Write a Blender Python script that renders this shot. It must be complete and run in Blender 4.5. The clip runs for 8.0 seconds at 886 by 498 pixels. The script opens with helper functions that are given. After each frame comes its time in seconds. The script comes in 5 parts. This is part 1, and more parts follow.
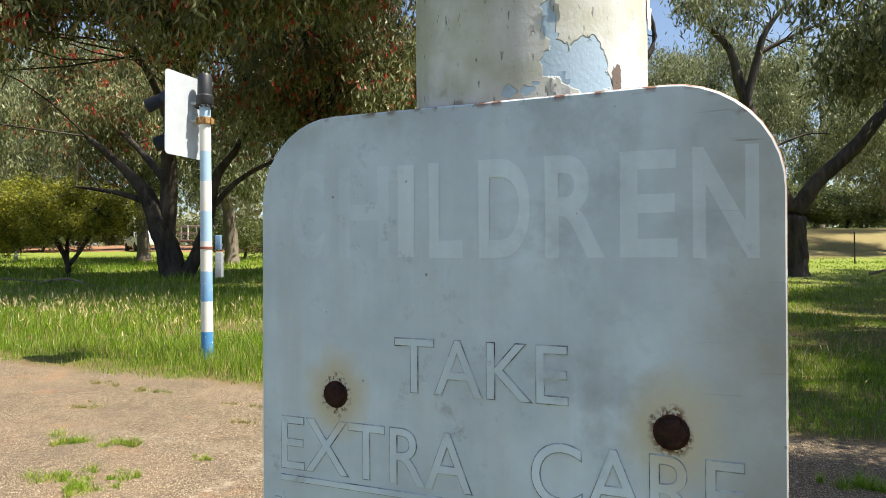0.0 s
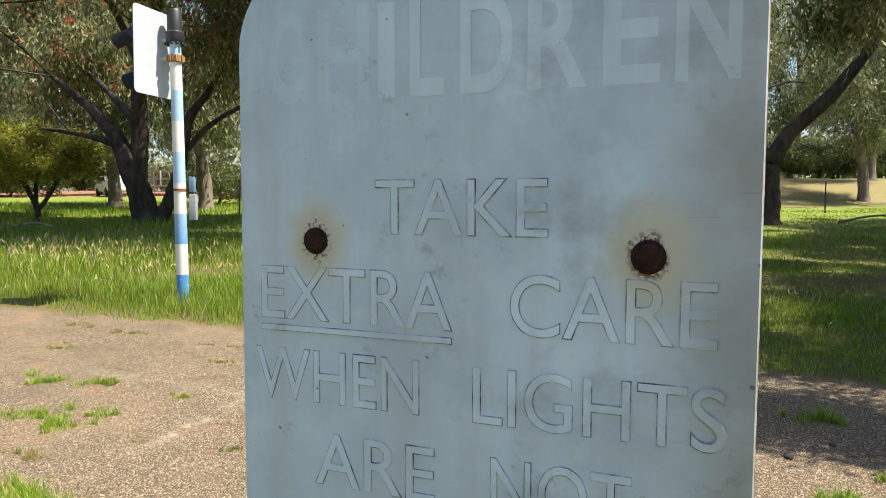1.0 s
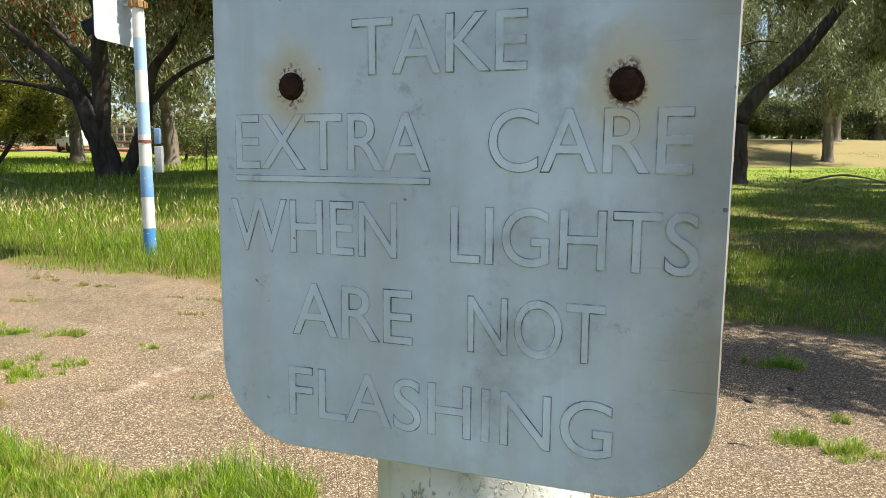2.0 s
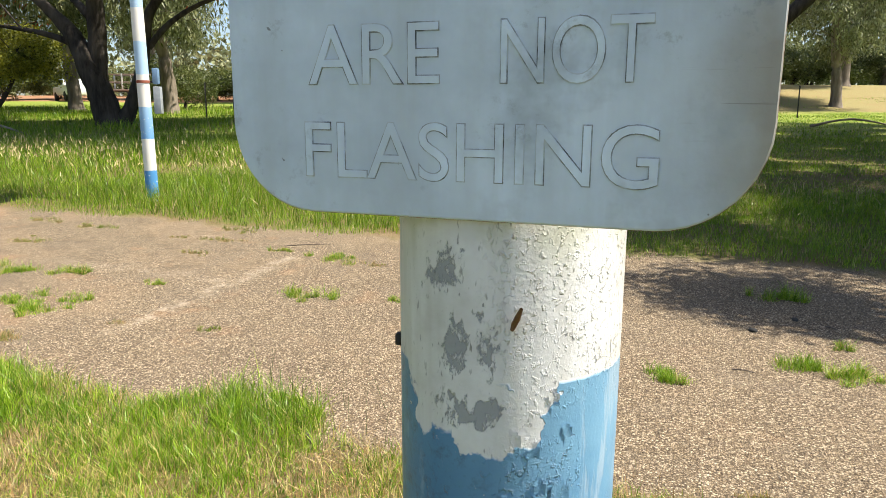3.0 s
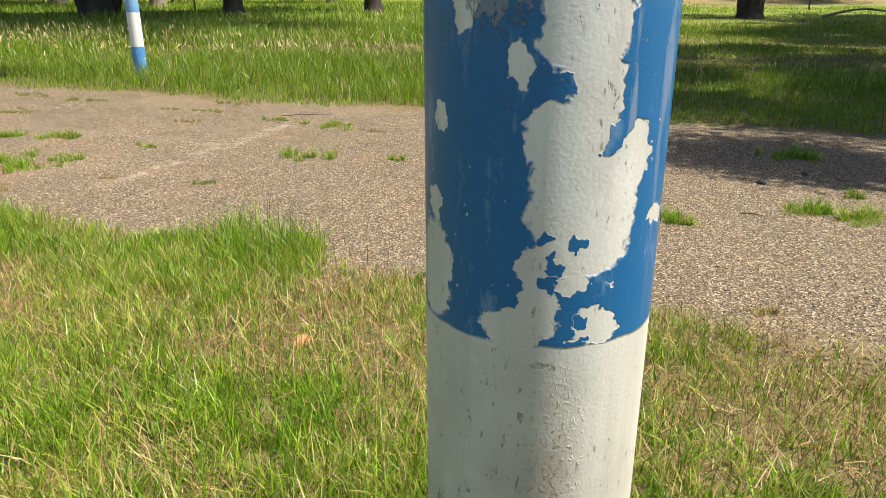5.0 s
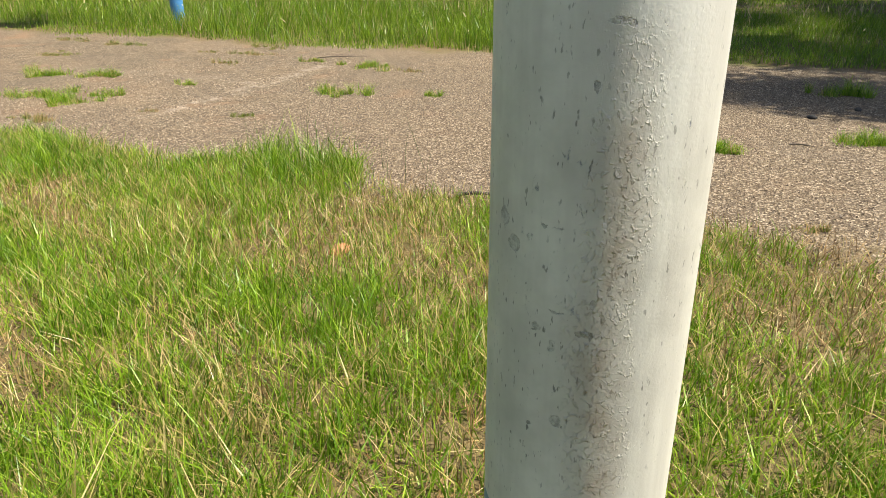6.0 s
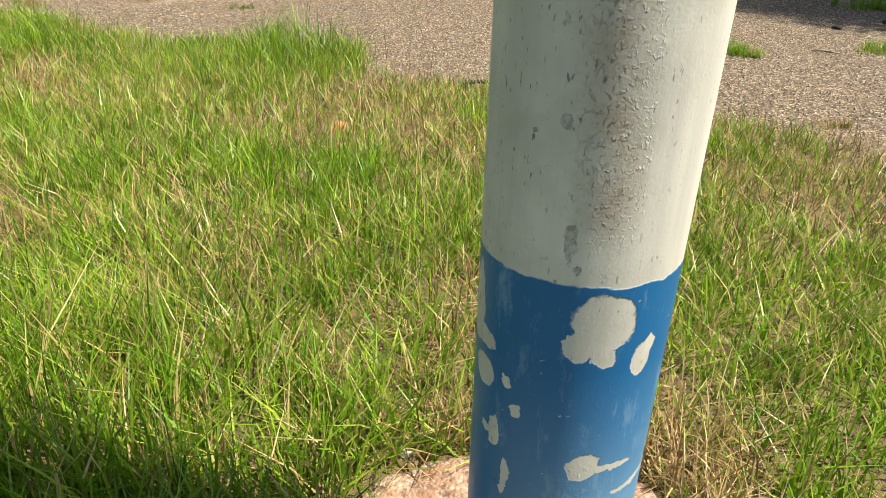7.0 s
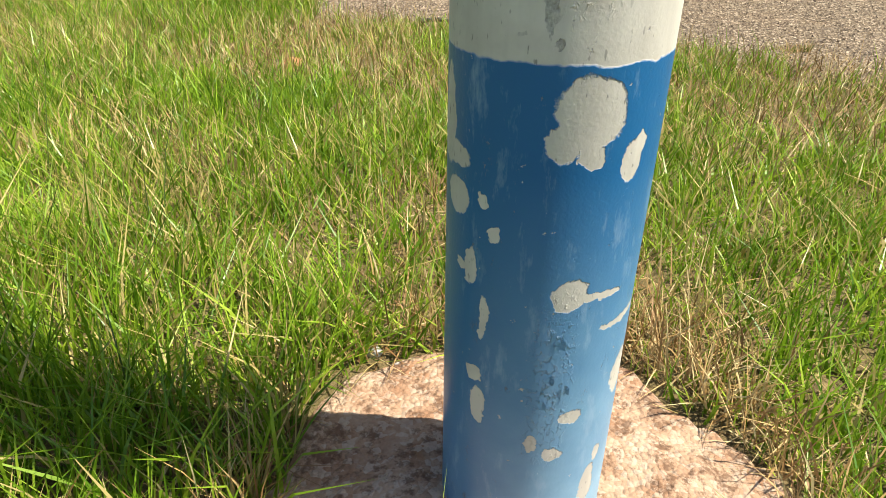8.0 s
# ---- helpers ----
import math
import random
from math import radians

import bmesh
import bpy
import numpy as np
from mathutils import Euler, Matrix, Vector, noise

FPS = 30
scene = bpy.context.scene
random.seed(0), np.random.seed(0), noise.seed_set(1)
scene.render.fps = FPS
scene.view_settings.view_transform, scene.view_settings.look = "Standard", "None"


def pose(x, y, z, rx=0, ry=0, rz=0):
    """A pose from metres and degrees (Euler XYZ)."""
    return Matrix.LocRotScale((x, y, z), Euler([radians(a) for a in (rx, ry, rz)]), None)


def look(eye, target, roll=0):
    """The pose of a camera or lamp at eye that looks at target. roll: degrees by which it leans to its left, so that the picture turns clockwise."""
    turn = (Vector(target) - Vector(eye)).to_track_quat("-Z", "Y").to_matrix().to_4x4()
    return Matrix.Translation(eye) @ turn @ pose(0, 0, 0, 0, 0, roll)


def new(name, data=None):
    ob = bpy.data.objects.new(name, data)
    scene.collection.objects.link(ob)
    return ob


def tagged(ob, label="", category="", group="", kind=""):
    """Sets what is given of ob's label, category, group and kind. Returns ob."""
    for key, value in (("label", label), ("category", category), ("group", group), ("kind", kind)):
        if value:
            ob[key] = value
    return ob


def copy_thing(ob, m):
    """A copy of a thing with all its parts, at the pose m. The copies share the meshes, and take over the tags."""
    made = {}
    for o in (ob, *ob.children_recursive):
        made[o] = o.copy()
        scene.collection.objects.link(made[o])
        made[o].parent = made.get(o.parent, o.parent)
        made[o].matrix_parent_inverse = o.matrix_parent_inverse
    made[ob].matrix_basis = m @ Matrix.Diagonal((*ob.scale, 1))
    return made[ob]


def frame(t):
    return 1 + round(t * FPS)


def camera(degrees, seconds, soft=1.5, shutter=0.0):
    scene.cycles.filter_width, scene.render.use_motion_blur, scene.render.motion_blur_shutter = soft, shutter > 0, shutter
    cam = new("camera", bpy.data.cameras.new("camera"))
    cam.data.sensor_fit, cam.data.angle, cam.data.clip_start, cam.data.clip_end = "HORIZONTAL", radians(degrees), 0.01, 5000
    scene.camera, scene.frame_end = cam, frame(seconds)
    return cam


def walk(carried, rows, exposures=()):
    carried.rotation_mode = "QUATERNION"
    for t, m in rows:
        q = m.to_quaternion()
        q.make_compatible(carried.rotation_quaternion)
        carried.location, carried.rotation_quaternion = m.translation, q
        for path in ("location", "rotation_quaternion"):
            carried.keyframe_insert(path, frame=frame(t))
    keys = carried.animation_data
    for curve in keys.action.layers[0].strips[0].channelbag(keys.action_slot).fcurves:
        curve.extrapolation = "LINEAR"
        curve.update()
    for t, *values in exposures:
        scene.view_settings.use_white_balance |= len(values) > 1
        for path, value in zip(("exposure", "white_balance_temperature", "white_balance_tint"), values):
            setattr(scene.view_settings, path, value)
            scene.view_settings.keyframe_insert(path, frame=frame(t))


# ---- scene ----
cam = camera(64.93, 8.0, soft=0.75)
PATH = [
    (0, (0.1281, -0.3532, 1.5747), (-0.6737, 1.4788, 1.6018), -0.33),
    (0.5, (0.1319, -0.3531, 1.5473), (-0.6383, 1.4921, 1.5025), -0.15),
    (1, (0.1260, -0.3542, 1.5145), (-0.6139, 1.5000, 1.3930), 0.01),
    (1.5, (0.1289, -0.3605, 1.4828), (-0.5630, 1.5067, 1.2962), 0.05),
    (1.7, (0.1268, -0.3606, 1.4680), (-0.5484, 1.5107, 1.2620), 0.18),
    (2.8, (0.1149, -0.3565, 1.3672), (-0.5254, 1.5070, 1.0248), 0.23),
    (3, (0.1072, -0.3537, 1.3297), (-0.5497, 1.4970, 0.9513), 0.11),
    (3.5, (0.0943, -0.3467, 1.2547), (-0.5648, 1.4590, 0.7024), 0.14),
    (4, (0.0917, -0.3352, 1.1732), (-0.5601, 1.4386, 0.5183), -0.03),
    (4.2, (0.0904, -0.3302, 1.1307), (-0.5433, 1.4516, 0.4798), 0.11),
    (5.3, (0.0759, -0.3418, 0.9274), (-0.5546, 1.4472, 0.2936), -0.04),
    (5.5, (0.0729, -0.3540, 0.8935), (-0.5798, 1.4198, 0.2395), -0.12),
    (6, (0.0744, -0.3749, 0.8137), (-0.6316, 1.3458, 0.0785), -0.38),
    (6.5, (0.0745, -0.3639, 0.7335), (-0.6383, 1.3072, -0.1026), 0.49),
    (7, (0.0788, -0.3675, 0.6482), (-0.6025, 1.2762, -0.2651), 1.42),
    (7.5, (0.0747, -0.3675, 0.5939), (-0.5692, 1.2649, -0.3658), 0.86),
    (8, (0.0770, -0.3693, 0.5258), (-0.4917, 1.2813, -0.4501), 0.75),
]
EXPOSURES = [(0.0, 1.09), (3.0, 1.18), (3.5, 0.96), (4.0, 0.95), (6.2, 0.92), (8.0, 1.02)]
walk(cam, [(t, look(eye, target, roll)) for t, eye, target, roll in PATH], EXPOSURES)

# ---- light ----
SUN_EL, SUN_AZ = 61.0, 79.0          # degrees; azimuth clockwise from +y
sun_dir = Vector((math.sin(radians(SUN_AZ)) * math.cos(radians(SUN_EL)), math.cos(radians(SUN_AZ)) * math.cos(radians(SUN_EL)), math.sin(radians(SUN_EL))))
world = bpy.data.worlds.new("world")
scene.world = world
world.use_nodes = True
sky = world.node_tree.nodes.new("ShaderNodeTexSky")
sky.sky_type, sky.sun_disc = "NISHITA", False
sky.sun_elevation, sky.sun_rotation = radians(SUN_EL), radians(SUN_AZ)
sky.altitude, sky.dust_density, sky.ozone_density = 120, 1.6, 1.2
background = world.node_tree.nodes["Background"]
background.inputs["Strength"].default_value = 0.085
world.node_tree.links.new(sky.outputs[0], background.inputs["Color"])
sun_data = bpy.data.lights.new("sun", "SUN")
sun_data.energy, sun_data.angle, sun_data.color = 5.0, radians(0.55), (1.0, 0.93, 0.80)
sun = new("sun", sun_data)
sun.matrix_world = look(sun_dir * 60, (0, 0, 0))

# ---- helpers of this scene ----
FWD, SIDE = Vector((-0.4002, 0.9164, 0)), Vector((0.9164, 0.4002, 0))


def uv(u, v):
    """Plan place u metres ahead of and v metres to the right of the near pole, along the first view."""
    return u * FWD.x + v * SIDE.x, u * FWD.y + v * SIDE.y


def ground_z(x, y):
    """Height of the ground: level at the road, rising gently away from it."""
    u = -0.4002 * np.asarray(x, float) + 0.9164 * np.asarray(y, float)
    rise = 0.045 * np.logaddexp(0, u - 4.0)
    far = np.maximum(0, u - 75)
    rise = rise - 0.045 * far + 0.6 * (1 - np.exp(-far / 60))
    v = 0.9164 * np.asarray(x, float) + 0.4002 * np.asarray(y, float)
    a, b = np.clip((u - 37) / 10, 0, 1), np.clip((v - 3) / 9, 0, 1)
    rise = rise + 1.45 * a * a * (3 - 2 * a) * b * b * (3 - 2 * b)
    dip = 0.012 * np.sin(1.9 * np.asarray(x, float) + 0.7) * np.sin(1.3 * np.asarray(y, float))
    return rise + dip * np.clip((u - 1.2) / 2.0, 0, 1)


def spot(u, v):
    x, y = uv(u, v)
    return Vector((x, y, float(ground_z(x, y))))


def tri_mesh(name, verts, tris, smooth=False):
    me = bpy.data.meshes.new(name)
    verts, tris = np.asarray(verts, np.float32), np.asarray(tris, np.int32)
    me.vertices.add(len(verts))
    me.vertices.foreach_set("co", verts.ravel())
    me.loops.add(len(tris) * 3)
    me.loops.foreach_set("vertex_index", tris.ravel())
    me.polygons.add(len(tris))
    me.polygons.foreach_set("loop_start", np.arange(0, len(tris) * 3, 3, dtype=np.int32))
    me.polygons.foreach_set("use_smooth", np.full(len(tris), smooth))
    me.update(calc_edges=True)
    return me


def put(name, me, material, parent=None, label=""):
    me.materials.append(material)
    ob = new(name, me)
    if parent:
        ob.parent = parent
    if label:
        ob["label"] = label
    return ob


def part(name, bm, material, parent=None, label="", smooth=30):
    """Links a bmesh as one mesh object under a thing or a part."""
    me = bpy.data.meshes.new(name)
    bmesh.ops.recalc_face_normals(bm, faces=bm.faces)
    bm.to_mesh(me)
    bm.free()
    if smooth:
        for p in me.polygons:
            p.use_smooth = True
        me.set_sharp_from_angle(angle=radians(smooth))
    return put(name, me, material, parent, label)


def thing(name, at, label, category, group="", kind=""):
    ob = new(name)
    ob.location = at
    ob.empty_display_size = 0.1
    return tagged(ob, label, category, group, kind)


def box(bm, centre, size, bevel=0.0, m=None):
    r = bmesh.ops.create_cube(bm, size=1.0, matrix=(m or Matrix()) @ Matrix.Translation(centre) @ Matrix.Diagonal((*size, 1)))
    if bevel:
        edges = list({e for v in r["verts"] for e in v.link_edges})
        bmesh.ops.bevel(bm, geom=edges, offset=bevel, segments=2, affect="EDGES", profile=0.6)
    return bm


def lathe(bm, profile, n=32, m=None, cap=True):
    """A turned body from (radius, height) pairs."""
    m = m or Matrix()
    rings = [[bm.verts.new(m @ Vector((r * math.cos(2 * math.pi * i / n), r * math.sin(2 * math.pi * i / n), z))) for i in range(n)] for r, z in profile]
    for a, b in zip(rings, rings[1:]):
        for i in range(n):
            bm.faces.new((a[i], a[(i + 1) % n], b[(i + 1) % n], b[i]))
    if cap:
        bm.faces.new(rings[0][::-1])
        bm.faces.new(rings[-1])
    return bm


def tube(points, radii, n=8, wob=0.0, rng=None):
    """Vertices and triangles of a tapered limb along points."""
    pts = [Vector(p) for p in points]
    V, T = [], []
    for i, p in enumerate(pts):
        d = (pts[min(i + 1, len(pts) - 1)] - pts[max(i - 1, 0)]).normalized()
        a = d.orthogonal().normalized() if abs(d.z) > 0.99 else d.cross(Vector((0, 0, 1))).normalized()
        b = d.cross(a)
        for k in range(n):
            w = 2 * math.pi * k / n
            r = float(radii[i]) * (1 + (rng.uniform(-wob, wob) if rng else 0))
            V.append(p + r * (math.cos(w) * a + math.sin(w) * b))
    for i in range(len(pts) - 1):
        for k in range(n):
            a, b = i * n + k, i * n + (k + 1) % n
            T += [(a, b, b + n), (a, b + n, a + n)]
    return [tuple(v) for v in V], T


def join(sets):
    V, T, o = [], [], 0
    for v, t in sets:
        V.append(np.asarray(v, float).reshape(-1, 3))
        T.append(np.asarray(t, int).reshape(-1, 3) + o)
        o += len(V[-1])
    return np.concatenate(V), np.concatenate(T)


def smooth_path(pts, steps=4):
    """Catmull-Rom points through pts."""
    p = [Vector(q) for q in pts]
    out = []
    for i in range(len(p) - 1):
        a, b, c, d = p[max(i - 1, 0)], p[i], p[i + 1], p[min(i + 2, len(p) - 1)]
        for k in range(steps):
            t = k / steps
            out.append(0.5 * (2 * b + (c - a) * t + (2 * a - 5 * b + 4 * c - d) * t * t + (3 * b - a - 3 * c + d) * t ** 3))
    return out + [p[-1]]


class Nodes:
    """Short-hand for node materials."""

    def __init__(self, name):
        self.mat = bpy.data.materials.new(name)
        self.mat.use_nodes = True
        self.t = self.mat.node_tree
        self.t.nodes.clear()
        self.coord = self.t.nodes.new("ShaderNodeTexCoord").outputs["Object"]

    def add(self, kind, *ins, **props):
        n = self.t.nodes.new(kind)
        for k, v in props.items():
            if k == "ins":
                for name, val in v.items():
                    self.feed(n.inputs[name], val)
            elif k == "op":
                n.operation = v
            elif k == "blend":
                n.blend_type = v
            elif k == "dtype":
                n.data_type = v
            elif k == "feature":
                n.feature = v
            elif k == "clamp":
                n.use_clamp = v
        for i, val in enumerate(ins):
            if val is not None:
                self.feed(n.inputs[i], val)
        return n

    def feed(self, socket, val):
        if isinstance(val, bpy.types.NodeSocket):
            self.t.links.new(val, socket)
        else:
            socket.default_value = val

    def math(self, op, a, b=0.0, c=0.0, clamp=False):
        return self.add("ShaderNodeMath", a, b, c, op=op, clamp=clamp).outputs[0]

    def vec(self, op, a, b=(0, 0, 0)):
        n = self.add("ShaderNodeVectorMath", a, b, op=op)
        return n.outputs[1] if op in ("LENGTH", "DOT_PRODUCT", "DISTANCE") else n.outputs[0]

    def noise(self, scale, detail=3.0, rough=0.55, at=None, colour=False, dist=0.0):
        n = self.add("ShaderNodeTexNoise", ins={"Vector": self.coord if at is None else at, "Scale": scale, "Detail": detail, "Roughness": rough, "Distortion": dist})
        return n.outputs[1 if colour else 0]

    def ramp(self, x, lo, hi, a=0.0, b=1.0):
        return self.add("ShaderNodeMapRange", x, lo, hi, a, b).outputs[0]

    def mix(self, f, a, b, blend="MIX"):
        n = self.add("ShaderNodeMix", dtype="RGBA", blend=blend)
        self.feed(n.inputs[0], f)
        for s, v in ((n.inputs[6], a), (n.inputs[7], b)):
            self.feed(s, (*v, 1) if isinstance(v, tuple) and len(v) == 3 else v)
        return n.outputs[2]

    def stretch(self, s):
        return self.vec("MULTIPLY", self.coord, s)

    def bump(self, h, dist, strength=1.0, normal=None):
        n = self.add("ShaderNodeBump", ins={"Height": h, "Distance": dist, "Strength": strength})
        if normal is not None:
            self.feed(n.inputs["Normal"], normal)
        return n.outputs[0]

    def done(self, colour, rough=0.6, metal=0.0, normal=None, spec=0.5, trans=None, subsurface=None):
        p = self.add("ShaderNodeBsdfPrincipled")
        self.feed(p.inputs["Base Color"], (*colour, 1) if isinstance(colour, tuple) and len(colour) == 3 else colour)
        self.feed(p.inputs["Roughness"], rough)
        self.feed(p.inputs["Metallic"], metal)
        self.feed(p.inputs["Specular IOR Level"], spec)
        if normal is not None:
            self.feed(p.inputs["Normal"], normal)
        out = p.outputs[0]
        if trans is not None:
            tl = self.add("ShaderNodeBsdfTranslucent")
            self.feed(tl.inputs[0], colour)
            m = self.add("ShaderNodeMixShader", trans, out, tl.outputs[0])
            out = m.outputs[0]
        o = self.add("ShaderNodeOutputMaterial")
        self.t.links.new(out, o.inputs[0])
        return self.mat

# ---- materials ----
POLE_R = 0.0723


def leaf_material(name, dark, mid, light, accent=None, amount=0.0, trans=0.34, patch=0.5, patch_light=(0.2, 0.22, 0.06)):
    k = Nodes(name)
    rnd = k.add("ShaderNodeNewGeometry").outputs["Random Per Island"]
    c = k.mix(k.ramp(rnd, 0.0, 0.55), dark, mid)
    c = k.mix(k.ramp(rnd, 0.55, 1.0), c, light)
    c = k.mix(k.math("MULTIPLY", k.ramp(k.noise(patch * 2.4, 3.0), 0.44, 0.62), 0.7), c, patch_light)
    if accent:
        shift = k.math("FRACT", k.math("MULTIPLY", rnd, 37.7))
        where = k.ramp(k.noise(1.5, 3.0), 0.57, 0.63)
        c = k.mix(k.math("MULTIPLY", k.math("LESS_THAN", shift, amount), where), c, accent)
    return k.done(c, 0.5, trans=trans, spec=0.4)


def bark_material(name, dark, light, scale=6.0):
    k = Nodes(name)
    at = k.stretch((1, 1, 0.22))
    n = k.noise(scale, 6.0, 0.65, at)
    big = k.noise(0.8, 3.0)
    c = k.mix(k.ramp(n, 0.3, 0.7), dark, light)
    c = k.mix(k.math("MULTIPLY", k.ramp(big, 0.5, 0.7), 0.5), c, tuple(1.5 * v for v in light))
    return k.done(c, 0.9, normal=k.bump(n, 0.06), spec=0.2)


def pole_material():
    """White primer with blue paint bands, both flaking; s runs round the pole, z up it."""
    k = Nodes("flaking_blue_white_paint")
    sep = k.add("ShaderNodeSeparateXYZ", k.coord)
    x, y, z = sep.outputs
    s = k.math("MULTIPLY", k.math("ARCTAN2", x, k.math("MULTIPLY", y, -1.0)), POLE_R)
    flat = k.add("ShaderNodeCombineXYZ", s, 0.0, z).outputs[0]
    w1 = k.vec("MULTIPLY", k.vec("SUBTRACT", k.noise(42, 3.0, 0.6, colour=True), (0.5, 0.5, 0.5)), (0.017, 0, 0.017))
    w2 = k.vec("MULTIPLY", k.vec("SUBTRACT", k.noise(190, 3.0, 0.6, colour=True), (0.5, 0.5, 0.5)), (0.007, 0, 0.007))
    w3 = k.vec("MULTIPLY", k.vec("SUBTRACT", k.noise(95, 2.0, 0.5, colour=True), (0.5, 0.5, 0.5)), (0.010, 0, 0.010))
    warp = k.vec("ADD", k.vec("ADD", flat, w1), k.vec("ADD", w2, w3))
    soft = k.vec("ADD", flat, w2)

    def blobs(rows, at, outer=1.06, inner=0.97):
        field = None
        for cs, cz, rs, rz in rows:
            d = k.vec("LENGTH", k.vec("MULTIPLY", k.vec("SUBTRACT", at, (cs * 0.001, 0, cz * 0.001)), (1000 / rs, 1, 1000 / rz)))
            field = d if field is None else k.math("MINIMUM", field, d)
        return k.ramp(field, outer, inner)

    # millimetres: place round the pole, height, half width, half height
    tongues = [(-22, 1189, 35.9, 43.3), (10, 1157, 19.3, 22.9), (28, 1164, 9.2, 23.9), (34, 1181, 14, 18.4), (-38, 1161, 11, 24), (-4, 1145, 13.3, 11.1)]
    upper = [(23, 1087, 7.6, 10.9), (22, 1052, 21.6, 27.7), (30, 1031, 15.8, 36.8), (34, 983, 24.6, 34.7), (41, 945, 15.2, 27.5), (29, 920, 24.7, 20.2), (-21, 1054, 16.8, 23.7), (-13, 1079, 9.5, 12.5), (-20, 1027, 14.7, 14.5), (-50, 1014, 15.1, 17.7),
             (-32, 987, 7.7, 15.8), (-51, 927, 6.1, 8.5), (-58, 875, 7.1, 10.3), (2, 955, 8.5, 9.5), (62, 1017, 5.1, 7.1), (70, 911, 10.7, 17.5), (40, 886, 32.1, 40.5), (16, 850, 11.6, 14.5), (33, 840, 8.6, 8.3), (4, 814, 20.5, 13),
             (15, 830, 9.4, 18), (49, 814, 15.2, 11.3), (-59, 880, 5.3, 6.7), (-61, 836, 21.7, 29.7), (97, 872, 10, 6.1)]
    lower = [(36, 399, 21.8, 22.5), (21, 382, 12, 13.4), (39, 373, 8, 6.6), (69, 365, 8.8, 13.5), (75, 377, 5.5, 7.1), (-66, 359, 23.4, 9.4), (-72, 380, 10.6, 34), (-57, 328, 12.7, 12.4), (-29, 334, 4.7, 5.6), (-20, 312, 3.9, 6.7),
             (-39, 280, 7, 14.4), (-50, 279, 4.4, 3.6), (-26, 243, 4, 17.3), (-32, 189, 7.9, 7.5), (-27, 161, 7.5, 16.8), (36, 271, 12, 12.9), (60, 269, 18.9, 3.4), (89, 240, 25.3, 3.4), (101, 181, 13.7, 18.7), (48, 161, 8.9, 7.1),
             (36, 124, 8.3, 6.2), (19, 135, 4.7, 7.7), (75, 75, 8.2, 21.4), (81, 107, 4.7, 9)]
    remains = [(18, 947, 11.9, 6.6), (54, 919, 6.2, 8.4), (18, 866, 6.3, 3.6), (37, 865, 4.9, 3.9), (24, 853, 3.2, 4), (22, 841, 3.2, 8.2), (34, 831, 9.3, 2.4), (40, 818, 4.9, 3.7), (35, 807, 9.6, 2.2)]
    grey = [(6, 1199, 5.4, 12.5), (-15, 1198, 6.3, 15.9), (1, 1221, 3, 5.2), (-5, 1159, 19.4, 8.3), (-22, 1246, 9.4, 10.3), (-10, 987, 16.7, 14.6), (-6, 1014, 15.1, 16), (-9, 1043, 4.8, 11.3)]
    bare = [(33, 1700, 4.6, 12.1), (35, 1681, 9.2, 10.3), (55, 1682, 12.1, 12.8), (53, 1671, 18.2, 7.3), (11, 1666, 4.9, 3), (21, 1665, 3.6, 2.7)]
    hole = [(73, 1674, 4.1, 8.1)]
    spots = [(-52, 669, 4.3, 6.3), (-42, 654, 6, 5.8), (-28, 663, 2.8, 1.8), (-17, 671, 2, 1.8), (-9, 671, 3.5, 1.2), (-7, 615, 5, 1), (-21, 601, 2.7, 2.8), (-9, 590, 2.1, 3.9), (12, 602, 5.6, 2.7), (22, 614, 1.6, 5),
             (15, 623, 2.1, 4.2), (-3, 533, 4.6, 4.3), (-22, 525, 2.5, 2), (7, 458, 4.4, 12.6), (-9, 443, 3.2, 1.4), (13, 438, 2.6, 3.3), (18, 791, 7.9, 1.9), (8, 757, 1.6, 3.8), (13, 824, 1.2, 3.3)]
    zz = k.add("ShaderNodeSeparateXYZ", k.vec("ADD", flat, k.vec("MULTIPLY", w1, (0.3, 0, 0.3)))).outputs[2]
    zb = k.add("ShaderNodeSeparateXYZ", k.vec("ADD", flat, k.vec("MULTIPLY", w1, (0.6, 0, 0.6)))).outputs[2]
    band = k.math("MULTIPLY", k.ramp(zz, 0.8025, 0.8045), k.ramp(zz, 1.181, 1.179))
    band = k.math("ADD", band, k.ramp(zb, 0.4275, 0.426))
    band = k.math("ADD", band, k.ramp(zb, 1.999, 2.001), clamp=True)
    chips = k.math("MULTIPLY", k.ramp(k.noise(130, 4.0, 0.6), 0.70, 0.73), 1.0)
    peeled = blobs(tongues, warp)
    up = k.math("MULTIPLY", blobs(upper, warp), k.math("SUBTRACT", 1.0, blobs(remains, warp)))
    peeled = k.math("MAXIMUM", peeled, up)
    peeled = k.math("MAXIMUM", peeled, blobs(lower, k.vec("ADD", soft, k.vec("MULTIPLY", w1, (0.7, 0, 0.7)))))
    peeled = k.math("MAXIMUM", peeled, chips)
    scrape = k.math("MULTIPLY", k.ramp(k.noise(75, 5.0, 0.65, k.stretch((1, 1, 0.10))), 0.55, 0.62), k.math("MULTIPLY", k.ramp(s, 0.046, 0.062), k.ramp(z, 0.80, 0.95)))
    peeled = k.math("MAXIMUM", peeled, k.math("MULTIPLY", scrape, 0.25))
    blue = k.math("MULTIPLY", band, k.math("SUBTRACT", 1.0, peeled))
    old = blobs(bare, warp)
